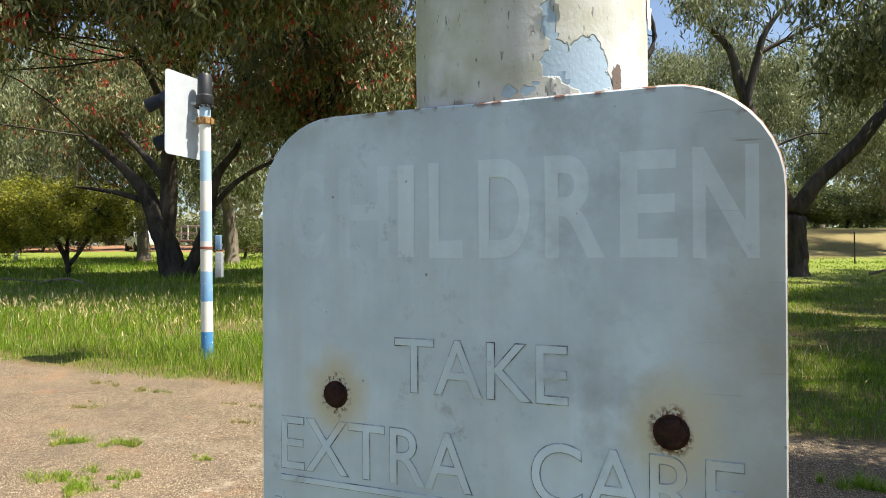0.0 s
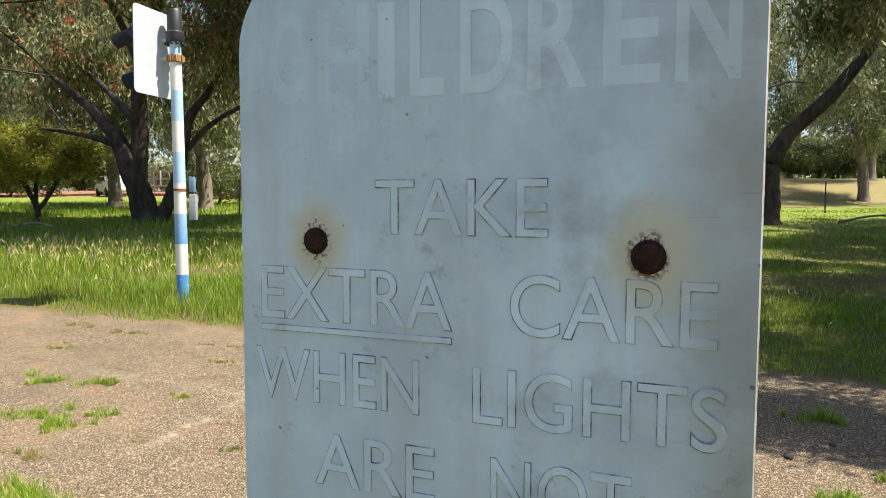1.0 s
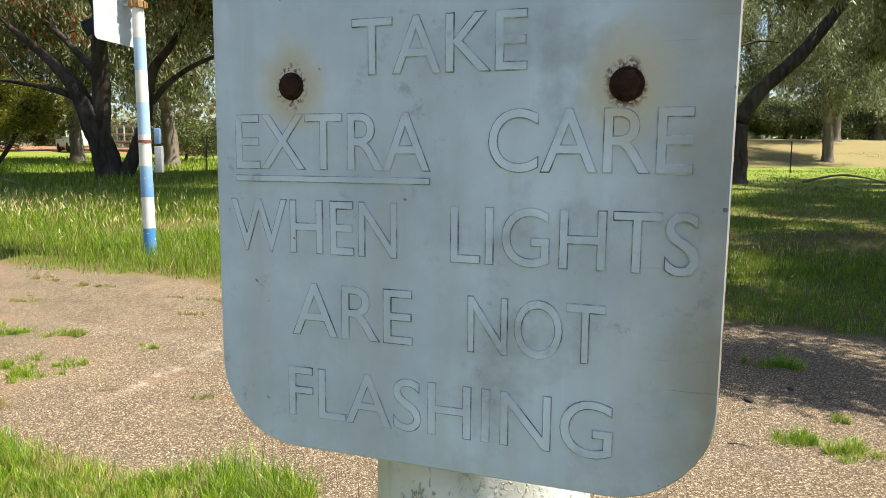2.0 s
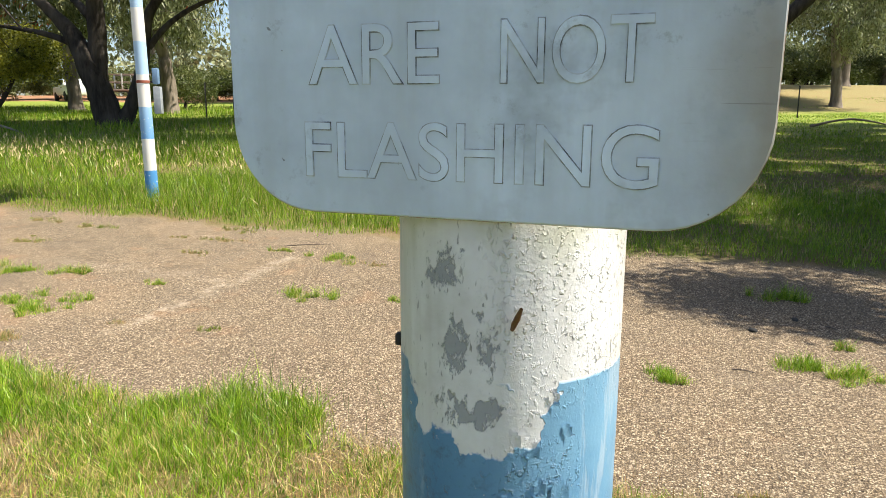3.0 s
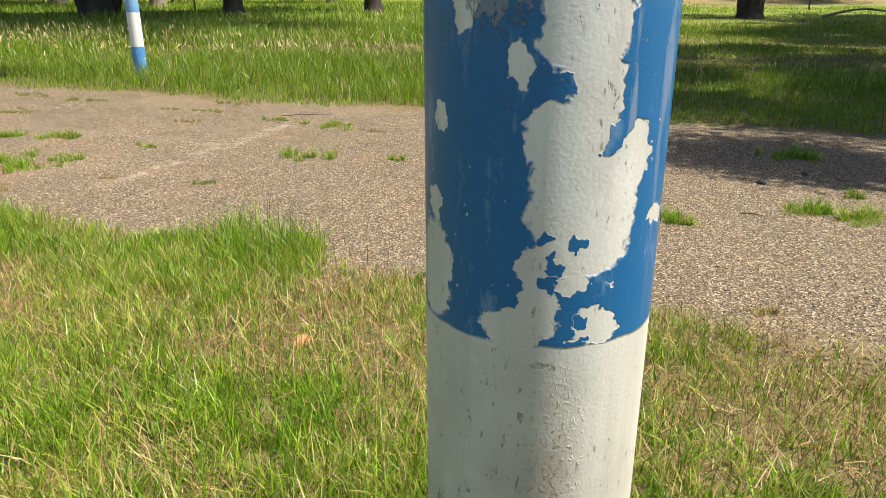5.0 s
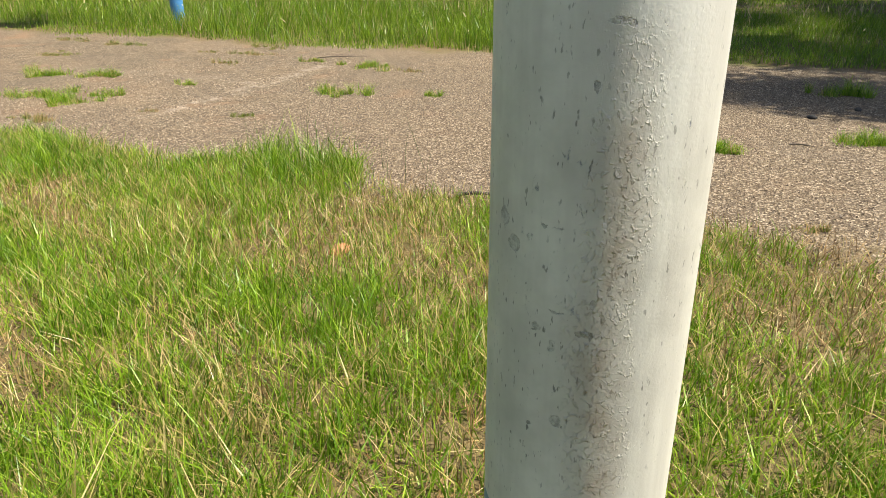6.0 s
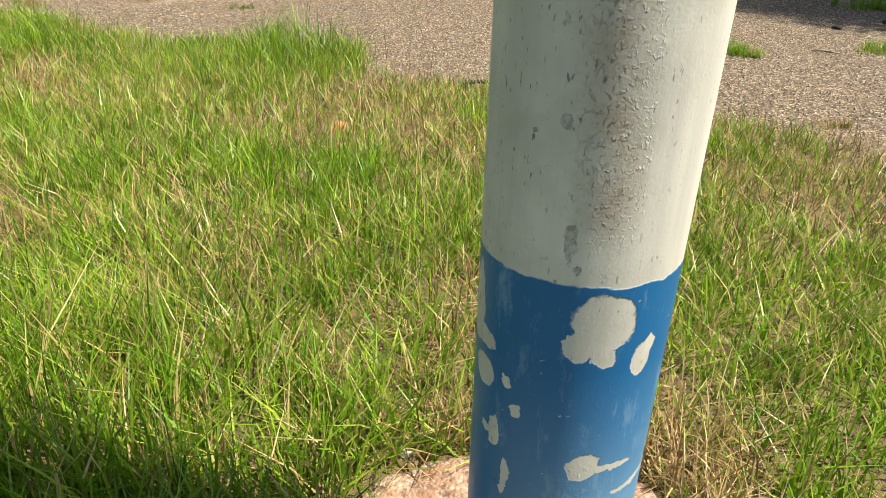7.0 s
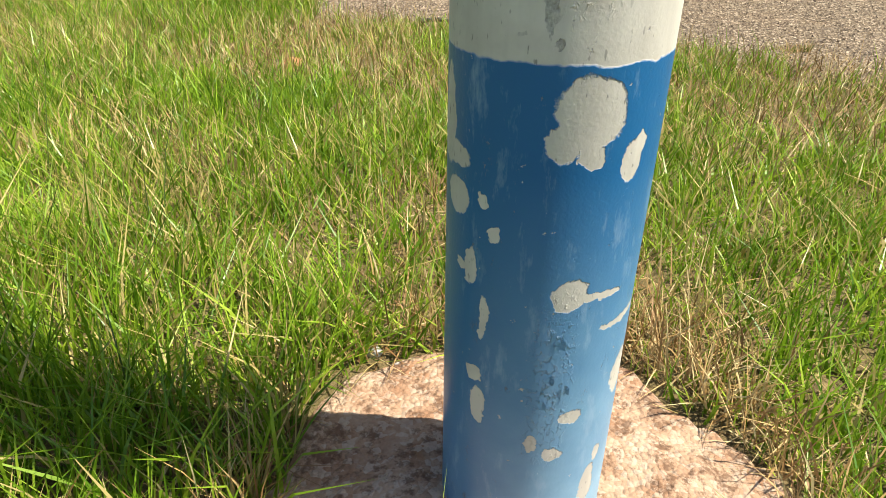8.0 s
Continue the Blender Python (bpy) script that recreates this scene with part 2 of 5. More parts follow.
    worn_through = k.math("ADD", k.noise(85, 6.0, 0.8, k.stretch((1, 1, 0.6))), k.math("MULTIPLY", blobs(grey, warp, 2.0, 0.1), 0.24))
    ragged = k.ramp(worn_through, 0.64, 0.69)
    dots = k.math("MULTIPLY", blobs(spots, k.vec("ADD", soft, k.vec("MULTIPLY", w1, (0.3, 0, 0.3)))), k.ramp(k.noise(160, 4.0, 0.7), 0.34, 0.62))
    # white paint, yellowing downwards, with streaks and grime
    streak = k.noise(26, 4.0, 0.6, k.stretch((1, 1, 0.08)))
    grime = k.noise(9, 5.0, 0.65)
    white = k.mix(k.ramp(z, 1.12, 0.7), (0.74, 0.735, 0.725), (0.63, 0.60, 0.52))
    white = k.mix(k.math("MULTIPLY", k.ramp(streak, 0.42, 0.64), 0.55), white, (0.44, 0.41, 0.355))
    white = k.mix(k.math("MULTIPLY", k.ramp(grime, 0.46, 0.68), 0.6), white, (0.37, 0.345, 0.295))
    green = k.math("MULTIPLY", k.ramp(z, 1.235, 1.275), k.ramp(k.noise(30, 3.0), 0.45, 0.6))
    white = k.mix(k.math("MULTIPLY", green, 0.35), white, (0.34, 0.36, 0.17))
    specks = k.math("MULTIPLY", k.ramp(k.noise(330, 2.0, 0.5, k.stretch((1, 1, 0.35))), 0.655, 0.72), k.ramp(grime, 0.36, 0.58))
    white = k.mix(k.math("MULTIPLY", specks, 0.8), white, (0.10, 0.095, 0.085))
    # blue paint: chalky where it has weathered
    pale = k.math("ADD", k.math("MULTIPLY", k.ramp(z, 0.98, 1.13), 0.62), k.ramp(z, 0.36, 0.06, 0.0, 0.85))
    pale = k.math("MULTIPLY", pale, k.ramp(k.noise(14, 4.0, 0.6), 0.15, 0.7, 0.55, 1.2), clamp=True)
    # shade put into the colour: less pale on the side away from the sun
    pale = k.math("MULTIPLY", pale, k.ramp(s, -0.03, 0.028, 0.35, 1.0))
    bcol = k.mix(pale, (0.012, 0.122, 0.305), (0.27, 0.49, 0.65))
    scuff = k.math("MULTIPLY", k.ramp(k.noise(60, 5.0, 0.7, k.stretch((1, 1, 0.3))), 0.56, 0.72), 0.4)
    bcol = k.mix(scuff, bcol, (0.36, 0.50, 0.62))
    soot = k.math("MULTIPLY", k.ramp(k.noise(75, 5.0, 0.75), 0.50, 0.66), k.math("MULTIPLY", k.ramp(z, 0.9, 1.05), k.ramp(s, 0.035, -0.01)))
    bcol = k.mix(k.math("MULTIPLY", soot, 0.6), bcol, (0.055, 0.085, 0.12))
    col = k.mix(blue, white, bcol)
    col = k.mix(k.math("MULTIPLY", ragged, 0.75), col, (0.22, 0.235, 0.26))
    col = k.mix(k.math("MULTIPLY", old, 0.9), col, (0.36, 0.49, 0.62))
    col = k.mix(k.math("MULTIPLY", dots, 0.62), col, (0.075, 0.075, 0.07))
    col = k.mix(k.math("MULTIPLY", blobs(hole, soft), 0.9), col, (0.10, 0.055, 0.035))
    rust = k.math("MULTIPLY", k.ramp(z, 1.675, 1.655), k.ramp(k.noise(60, 3.0), 0.58, 0.66))
    col = k.mix(k.math("MULTIPLY", rust, k.ramp(z, 1.64, 1.65)), col, (0.16, 0.075, 0.035))
    # relief: paint thickness, blisters, curled flakes along the sunward seam
    seam = k.math("MULTIPLY", k.ramp(k.math("ABSOLUTE", k.math("SUBTRACT", s, k.math("MULTIPLY", k.noise(7, 2.0), 0.045))), 0.027, 0.002), k.math("MULTIPLY", k.ramp(z, 0.80, 0.72), k.ramp(z, 0.45, 0.48)))
    blister = k.math("MULTIPLY", k.math("MULTIPLY", k.ramp(s, -0.004, 0.016), k.ramp(k.noise(36, 3.0), 0.36, 0.6, 0.1, 0.75)), k.math("MULTIPLY", k.ramp(z, 1.155, 1.19), k.ramp(z, 1.66, 1.6)))
    lump = k.math("MULTIPLY", k.ramp(k.math("ABSOLUTE", k.math("SUBTRACT", s, 0.034)), 0.036, 0.01), k.math("MULTIPLY", k.ramp(z, 1.075, 1.095), k.ramp(z, 1.15, 1.125)))
    lump2 = k.math("MULTIPLY", k.ramp(k.math("ABSOLUTE", k.math("SUBTRACT", s, 0.028)), 0.02, 0.005), k.math("MULTIPLY", k.ramp(z, 0.11, 0.14), k.ramp(z, 0.28, 0.23)))
    rough_zone = k.math("MAXIMUM", k.math("MAXIMUM", seam, blister), k.math("MAXIMUM", lump, lump2))
    col = k.mix(k.math("MULTIPLY", seam, k.ramp(k.noise(50, 4.0, 0.7), 0.33, 0.62, 0.2, 0.8)), col, (0.36, 0.285, 0.21))
    curl = k.ramp(k.noise(300, 3.0, 0.65, k.stretch((1, 1, 0.75)), dist=0.3), 0.545, 0.70)
    curl = k.math("ADD", curl, k.math("MULTIPLY", k.noise(420, 3.0, 0.7), 0.2))
    h = k.math("MULTIPLY", curl, k.math("MULTIPLY", rough_zone, 1.35))
    h = k.math("ADD", h, k.math("MULTIPLY", blue, 0.35))
    h = k.math("SUBTRACT", h, k.math("MULTIPLY", k.math("MAXIMUM", ragged, dots), 0.45))
    h = k.math("SUBTRACT", h, k.math("MULTIPLY", old, 0.6))
    h = k.math("ADD", h, k.math("MULTIPLY", k.noise(420, 3.0), 0.12))
    h = k.math("ADD", h, k.math("MULTIPLY", streak, 0.2))
    return k.done(col, k.ramp(blue, 0, 1, 0.62, 0.38), normal=k.bump(h, 0.0016, 0.9), spec=0.4)


def sign_material(name="weathered_sign_paint", gain=1.0, sheet=0.0):
    k = Nodes(name)
    x, y, z = k.add("ShaderNodeSeparateXYZ", k.coord).outputs
    cloud = k.noise(11, 5.0, 0.6)
    run = k.noise(34, 4.0, 0.6, k.stretch((1, 1, 0.09)))
    c = k.mix(k.ramp(cloud, 0.35, 0.68), tuple(gain * v for v in (0.665, 0.765, 0.875)), tuple(gain * v for v in (0.465, 0.545, 0.635)))
    c = k.mix(k.math("MULTIPLY", k.ramp(run, 0.43, 0.70), 0.55), c, (0.47, 0.525, 0.565))
    c = k.mix(k.math("MULTIPLY", k.ramp(x, 0.085, 0.14), k.ramp(k.noise(16, 4.0), 0.3, 0.62, 0.3, 0.95)), c, (0.33, 0.31, 0.275))
    blotch = k.math("MULTIPLY", k.ramp(k.noise(15, 5.0, 0.65), 0.50, 0.68), k.ramp(x, -0.03, 0.03))
    c = k.mix(k.math("MULTIPLY", blotch, 0.8), c, (0.345, 0.40, 0.45))
    smut = k.math("MULTIPLY", k.ramp(k.noise(70, 5.0, 0.75), 0.56, 0.68), k.ramp(k.noise(9, 3.0), 0.48, 0.62))
    c = k.mix(k.math("MULTIPLY", smut, 0.6), c, (0.24, 0.275, 0.31))
    scratch = k.math("MULTIPLY", k.ramp(k.noise(40, 3.0, 0.6, k.stretch((0.35, 1, 9))), 0.66, 0.72), k.ramp(x, 0.10, 0.125))
    c = k.mix(k.math("MULTIPLY", scratch, 0.5), c, (0.16, 0.14, 0.12))
    if sheet:
        c = k.mix(sheet, c, (0.66, 0.735, 0.80))
    # rust halos round the two bolts
    for bx, bz, side in ((-0.0965, 1.493, 0), (0.0945, 1.4893, 1)):
        off = k.vec("SUBTRACT", k.vec("ADD", k.coord, k.vec("MULTIPLY", k.vec("SUBTRACT", k.noise(60, 3.0, colour=True), (0.5, 0.5, 0.5)), (0.014, 0, 0.014))), (bx, 0, bz))
        off = k.vec("MULTIPLY", off, (1, 0, 0.8))
        d = k.vec("LENGTH", off)
        c = k.mix(k.ramp(d, 0.025 + 0.004 * side, 0.012, 0.0, 0.85), c, (0.60, 0.54, 0.40))
        c = k.mix(k.math("MULTIPLY", k.ramp(d, 0.0115, 0.0085), k.ramp(k.noise(420, 3.0), 0.5 - 0.08 * side, 0.6 - 0.08 * side)), c, (0.16, 0.07, 0.045))
    dots = k.ramp(k.noise(150, 2.0, 0.4), 0.755, 0.775)
    c = k.mix(k.math("MULTIPLY", dots, 0.7), c, (0.07, 0.06, 0.06))
    # rust creeping in along the upper edge
    edge = k.math("ADD", k.ramp(z, 1.6545, 1.6578), k.math("MULTIPLY", k.ramp(x, 0.085, 0.125), k.ramp(k.math("ADD", k.math("MULTIPLY", x, 0.75), z), 1.7335, 1.7400)))
    c = k.mix(k.math("MULTIPLY", edge, k.ramp(k.noise(90, 4.0), 0.5, 0.58), clamp=True), c, (0.14, 0.06, 0.03))
    algae = k.math("MULTIPLY", k.ramp(z, 1.635, 1.653), k.math("MULTIPLY", k.ramp(x, -0.02, -0.06), k.ramp(k.noise(22, 4.0), 0.4, 0.65)))
    c = k.mix(k.math("MULTIPLY", algae, 0.4), c, (0.27, 0.28, 0.20))
    h = k.math("ADD", k.math("MULTIPLY", k.noise(300, 3.0), 0.2), cloud)
    return k.done(c, 0.42, normal=k.bump(h, 0.0012, 0.5), spec=0.45)


def outline_material():
    k = Nodes("dirt_in_cut_edges")
    n = k.noise(48, 4.0, 0.65)
    c = k.mix(k.ramp(n, 0.36, 0.58), (0.075, 0.08, 0.09), (0.50, 0.56, 0.60))
    return k.done(c, 0.7)


def plain_material(name, colour, rough=0.6, metal=0.0, vary=0.25, scale=20.0, bump=0.0):
    k = Nodes(name)
    n = k.noise(scale, 4.0, 0.6)
    c = k.mix(k.ramp(n, 0.3, 0.72), colour, tuple(v * (1 - vary) for v in colour))
    c = k.mix(k.math("MULTIPLY", k.ramp(k.noise(scale * 6, 3.0), 0.6, 0.75), 0.4), c, tuple(v * (1 - 2 * vary) for v in colour))
    return k.done(c, rough, metal, normal=k.bump(n, bump) if bump else None)


def rust_material():
    k = Nodes("dark_rust")
    n = k.noise(180, 5.0, 0.7)
    c = k.mix(k.ramp(n, 0.35, 0.68), (0.022, 0.012, 0.010), (0.060, 0.028, 0.020))
    return k.done(c, 0.9, normal=k.bump(n, 0.0015), spec=0.15)


def ground_material():
    """Chip gravel between the two verges, soil and thatch elsewhere, a bare bank far off."""
    k = Nodes("ground_gravel_and_soil")
    x, y, z = k.add("ShaderNodeSeparateXYZ", k.coord).outputs
    edge = k.math("MULTIPLY", k.math("SUBTRACT", k.noise(2.2, 4.0, 0.6), 0.5), 0.9)
    yy = k.math("ADD", y, edge)
    gravel = k.math("MULTIPLY", k.ramp(yy, 1.88, 2.1), k.ramp(k.math("SUBTRACT", yy, k.math("MULTIPLY", x, 0.03)), 6.25, 6.0))
    # gravel chips
    chip = k.add("ShaderNodeTexVoronoi", ins={"Vector": k.coord, "Scale": 104.0, "Randomness": 1.0})
    chipc = k.add("ShaderNodeSeparateColor", chip.outputs["Color"]).outputs[0]
    fine = k.add("ShaderNodeTexVoronoi", ins={"Vector": k.coord, "Scale": 190.0, "Randomness": 1.0})
    finec = k.add("ShaderNodeSeparateColor", fine.outputs["Color"]).outputs[1]
    g = k.mix(k.ramp(chipc, 0.0, 0.6), (0.095, 0.070, 0.045), (0.215, 0.160, 0.098))
    g = k.mix(k.ramp(chipc, 0.64, 0.96), g, (0.50, 0.41, 0.29))
    g = k.mix(k.ramp(finec, 0.74, 0.84, 0.0, 0.5), g, (0.40, 0.32, 0.225))
    g = k.mix(k.ramp(finec, 0.26, 0.18, 0.0, 0.7), g, (0.06, 0.045, 0.032))
    g = k.mix(k.ramp(chip.outputs["Distance"], 0.45, 0.75, 0.0, 0.8), g, (0.055, 0.040, 0.028))
    # broad dusty, reddish and dark stretches, more of them towards -x
    west = k.ramp(x, -1.6, -3.6, 0.25, 1.0)
    g = k.mix(k.math("MULTIPLY", k.ramp(k.noise(1.1, 5.0, 0.65), 0.48, 0.62, 0.0, 0.24), west), g, (0.30, 0.21, 0.13))
    g = k.mix(k.math("MULTIPLY", k.ramp(k.noise(2.1, 5.0, 0.6), 0.58, 0.70, 0.0, 0.4), west), g, (0.33, 0.17, 0.085))
    g = k.mix(k.math("MULTIPLY", k.ramp(k.noise(3.3, 5.0, 0.7), 0.54, 0.64, 0.0, 0.5), west), g, (0.115, 0.088, 0.055))
    g = k.mix(k.ramp(k.noise(1.7, 5.0, 0.65), 0.52, 0.66, 0.0, 0.35), g, (0.15, 0.12, 0.09))
    # pale worn seams: one across the drive, one branching along it
    wob = k.math("MULTIPLY", k.math("SUBTRACT", k.noise(3.0, 3.0), 0.5), 0.18)
    across = k.math("ABSOLUTE", k.math("ADD", k.math("SUBTRACT", x, -3.18), wob))
    seam = k.math("MULTIPLY", k.ramp(across, 0.10, 0.0), k.math("MULTIPLY", k.ramp(y, 2.7, 3.0), k.ramp(y, 5.05, 4.9)))
    branch = k.math("ABSOLUTE", k.math("ADD", k.math("SUBTRACT", y, 4.06), wob))
    branch = k.math("MULTIPLY", k.ramp(branch, 0.12, 0.0), k.math("MULTIPLY", k.ramp(x, -5.4, -4.6), k.ramp(x, -3.1, -3.25)))
    seam = k.math("MULTIPLY", k.math("MAXIMUM", seam, k.math("MULTIPLY", branch, 0.55)), k.ramp(k.noise(9, 5.0, 0.75), 0.44, 0.62, 0.0, 0.5))
    g = k.mix(seam, g, (0.56, 0.48, 0.38))
    # soil under the grass
    d = k.mix(k.noise(7, 5.0, 0.65), (0.075, 0.057, 0.026), (0.165, 0.122, 0.055))
    d = k.mix(k.ramp(k.noise(45, 4.0, 0.7), 0.45, 0.65, 0.0, 0.7), d, (0.23, 0.165, 0.075))
    d = k.mix(k.math("MULTIPLY", k.ramp(k.noise(1.6, 4.0), 0.42, 0.62), k.ramp(y, 1.5, 6.5, 0.12, 0.8)), d, k.mix(k.noise(60, 3.0), (0.05, 0.08, 0.008), (0.12, 0.16, 0.02)))
    u = k.math("ADD", k.math("MULTIPLY", x, -0.4002), k.math("MULTIPLY", y, 0.9164))
    v = k.math("ADD", k.math("MULTIPLY", x, 0.9164), k.math("MULTIPLY", y, 0.4002))
    uw = k.math("ADD", u, k.math("MULTIPLY", k.math("SUBTRACT", k.noise(0.15, 4.0), 0.5), 9.0))
    meadow = k.mix(k.noise(0.5, 5.0, 0.7), (0.12, 0.18, 0.02), (0.25, 0.29, 0.05))
    d = k.mix(k.ramp(u, 12.0, 30.0, 0.0, 0.9), d, meadow)
    right = k.ramp(v, 4.0, 14.0)
    bank = k.math("MULTIPLY", k.ramp(uw, 35, 38), k.math("MULTIPLY", k.ramp(uw, 60, 54), right))
    tan = k.mix(k.noise(0.6, 5.0, 0.7), (0.22, 0.145, 0.07), (0.22, 0.215, 0.085))
    d = k.mix(bank, d, tan)
    red = k.math("MULTIPLY", k.ramp(uw, 52, 54), k.ramp(v, -6, -10))
    d = k.mix(red, d, k.mix(k.noise(0.8, 4.0), (0.24, 0.11, 0.055), (0.30, 0.18, 0.10)))
    c = k.mix(gravel, d, g)
    hg = k.math("SUBTRACT", 1.0, chip.outputs["Distance"])
    hd = k.math("MULTIPLY", k.noise(40, 4.0, 0.7), 2.0)
    h = k.math("ADD", k.math("MULTIPLY", hg, gravel), k.math("MULTIPLY", hd, k.math("SUBTRACT", 1.0, gravel)))
    return k.done(c, 0.9, normal=k.bump(h, 0.009, 0.9), spec=0.2)


def grass_material(name, dark, mid, light, straw, share, patch_scale=1.3):
    k = Nodes(name)
    rnd = k.add("ShaderNodeNewGeometry").outputs["Random Per Island"]
    c = k.mix(k.ramp(rnd, 0.0, 0.5), dark, mid)
    c = k.mix(k.ramp(rnd, 0.5, 1.0), c, light)
    c = k.mix(k.ramp(k.noise(patch_scale * 5, 4.0), 0.40, 0.66, 0.0, 0.55), c, dark)
    shift = k.math("FRACT", k.math("MULTIPLY", rnd, 53.3))
    dry = k.math("MULTIPLY", k.ramp(k.noise(patch_scale, 4.0, 0.6), 0.40, 0.66), share * 2)
    c = k.mix(k.math("LESS_THAN", shift, dry), c, straw)
    return k.done(c, 0.38, trans=0.36, spec=0.45)


M_POLE, M_SIGN, M_OUT = pole_material(), sign_material(), outline_material()
M_LETTER = sign_material("faded_letter_sheeting", 1.13)
M_FADED = sign_material("ghost_letter_sheeting", 1.17, 0.34)
M_LOST = sign_material("lost_letter_sheeting", 1.06, 0.08)
M_RUST, M_GROUND = rust_material(), ground_material()
M_EDGE = plain_material("worn_sign_edge", (0.62, 0.60, 0.55), 0.5, vary=0.35, scale=60)


def concrete_material():
    k = Nodes("stained_footing_concrete")
    n = k.noise(26, 5.0, 0.65)
    c = k.mix(k.ramp(n, 0.35, 0.66), (0.43, 0.30, 0.20), (0.27, 0.145, 0.08))
    stones = k.add("ShaderNodeTexVoronoi", ins={"Vector": k.coord, "Scale": 170.0})
    sc = k.add("ShaderNodeSeparateColor", stones.outputs["Color"]).outputs[0]
    c = k.mix(k.ramp(sc, 0.6, 0.8, 0.0, 0.45), c, (0.52, 0.43, 0.33))
    c = k.mix(k.ramp(k.noise(48, 5.0, 0.75), 0.51, 0.60, 0.0, 0.8), c, (0.13, 0.07, 0.04))
    c = k.mix(k.ramp(k.noise(12, 3.0), 0.68, 0.72, 0.0, 0.7), c, (0.56, 0.60, 0.64))
    h = k.math("ADD", n, k.math("MULTIPLY", k.math("SUBTRACT", 1.0, stones.outputs["Distance"]), 0.5))
    h = k.math("ADD", h, k.math("MULTIPLY", k.noise(130, 4.0, 0.7), 0.6))
    return k.done(c, 0.9, normal=k.bump(h, 0.006), spec=0.2)


M_CONCRETE = concrete_material()
M_GALV = plain_material("galvanised_sheet", (0.52, 0.56, 0.60), 0.4, 0.0, 0.12, 8)
M_BLACK = plain_material("black_plastic", (0.022, 0.023, 0.026), 0.5, vary=0.3, scale=30)
M_STRAP = plain_material("rusty_strap", (0.42, 0.24, 0.08), 0.75, vary=0.5, scale=60)
M_GREYBOX = plain_material("grey_enamel", (0.33, 0.36, 0.39), 0.5, vary=0.2, scale=20)
M_PICKET = plain_material("dark_steel_picket", (0.035, 0.033, 0.03), 0.8, vary=0.4, scale=40)
M_BARK = bark_material("dark_furrowed_bark", (0.018, 0.015, 0.013), (0.085, 0.072, 0.06))
M_PALE = bark_material("pale_gum_bark", (0.09, 0.072, 0.058), (0.27, 0.225, 0.18), 3.0)
M_TWIG = bark_material("grey_twig_bark", (0.05, 0.042, 0.036), (0.15, 0.125, 0.105), 8.0)
M_LEAF = leaf_material("drooping_gum_leaves", (0.038, 0.052, 0.018), (0.135, 0.165, 0.055), (0.33, 0.325, 0.17), (0.50, 0.045, 0.03), 0.6, patch_light=(0.27, 0.275, 0.12))
M_LEAF_B = leaf_material("grey_green_gum_leaves", (0.042, 0.056, 0.021), (0.14, 0.165, 0.07), (0.33, 0.36, 0.20), patch_light=(0.30, 0.31, 0.145))
M_WATTLE = leaf_material("yellow_green_wattle_leaves", (0.06, 0.075, 0.010), (0.20, 0.22, 0.02), (0.40, 0.39, 0.045), patch=0.8, patch_light=(0.36, 0.35, 0.035))
M_BUSH = leaf_material("dull_green_bush_leaves", (0.035, 0.048, 0.015), (0.075, 0.10, 0.03), (0.14, 0.17, 0.06))
M_GRASS = grass_material("verge_grass", (0.070, 0.165, 0.006), (0.22, 0.37, 0.016), (0.43, 0.56, 0.05), (0.50, 0.40, 0.15), 0.21)
M_DULL = grass_material("yellowing_grass", (0.10, 0.15, 0.015), (0.22, 0.27, 0.04), (0.36, 0.38, 0.09), (0.42, 0.30, 0.14), 0.45)
M_TALL = grass_material("tall_meadow_grass", (0.075, 0.155, 0.008), (0.19, 0.31, 0.016), (0.35, 0.46, 0.04), (0.44, 0.38, 0.15), 0.11, 0.7)
k = Nodes("dry_thatch")
straw_rnd = k.add("ShaderNodeNewGeometry").outputs["Random Per Island"]
M_THATCH = k.done(k.mix(k.ramp(straw_rnd, 0.55, 1.0), k.mix(k.ramp(straw_rnd, 0.0, 0.55), (0.20, 0.105, 0.038), (0.37, 0.245, 0.09)), (0.56, 0.46, 0.23)), 0.6, spec=0.35)
M_STEM = plain_material("dark_grass_stem", (0.06, 0.10, 0.015), 0.6, vary=0.4, scale=30)
M_SEED = plain_material("straw_seed_heads", (0.44, 0.36, 0.17), 0.7, vary=0.3, scale=5)
M_ORANGE = plain_material("orange_sandstone", (0.50, 0.23, 0.10), 0.85, vary=0.3, scale=60, bump=0.003)
M_WHITE = plain_material("white_car_paint", (0.75, 0.75, 0.74), 0.35, vary=0.08)
M_GLASS = plain_material("dark_car_glass", (0.02, 0.024, 0.028), 0.1, vary=0.1)
M_TYRE = plain_material("tyre_rubber", (0.02, 0.02, 0.02), 0.9, vary=0.2)
M_CHASSIS = plain_material("rusty_pink_frame", (0.45, 0.33, 0.27), 0.7, vary=0.4, scale=4)

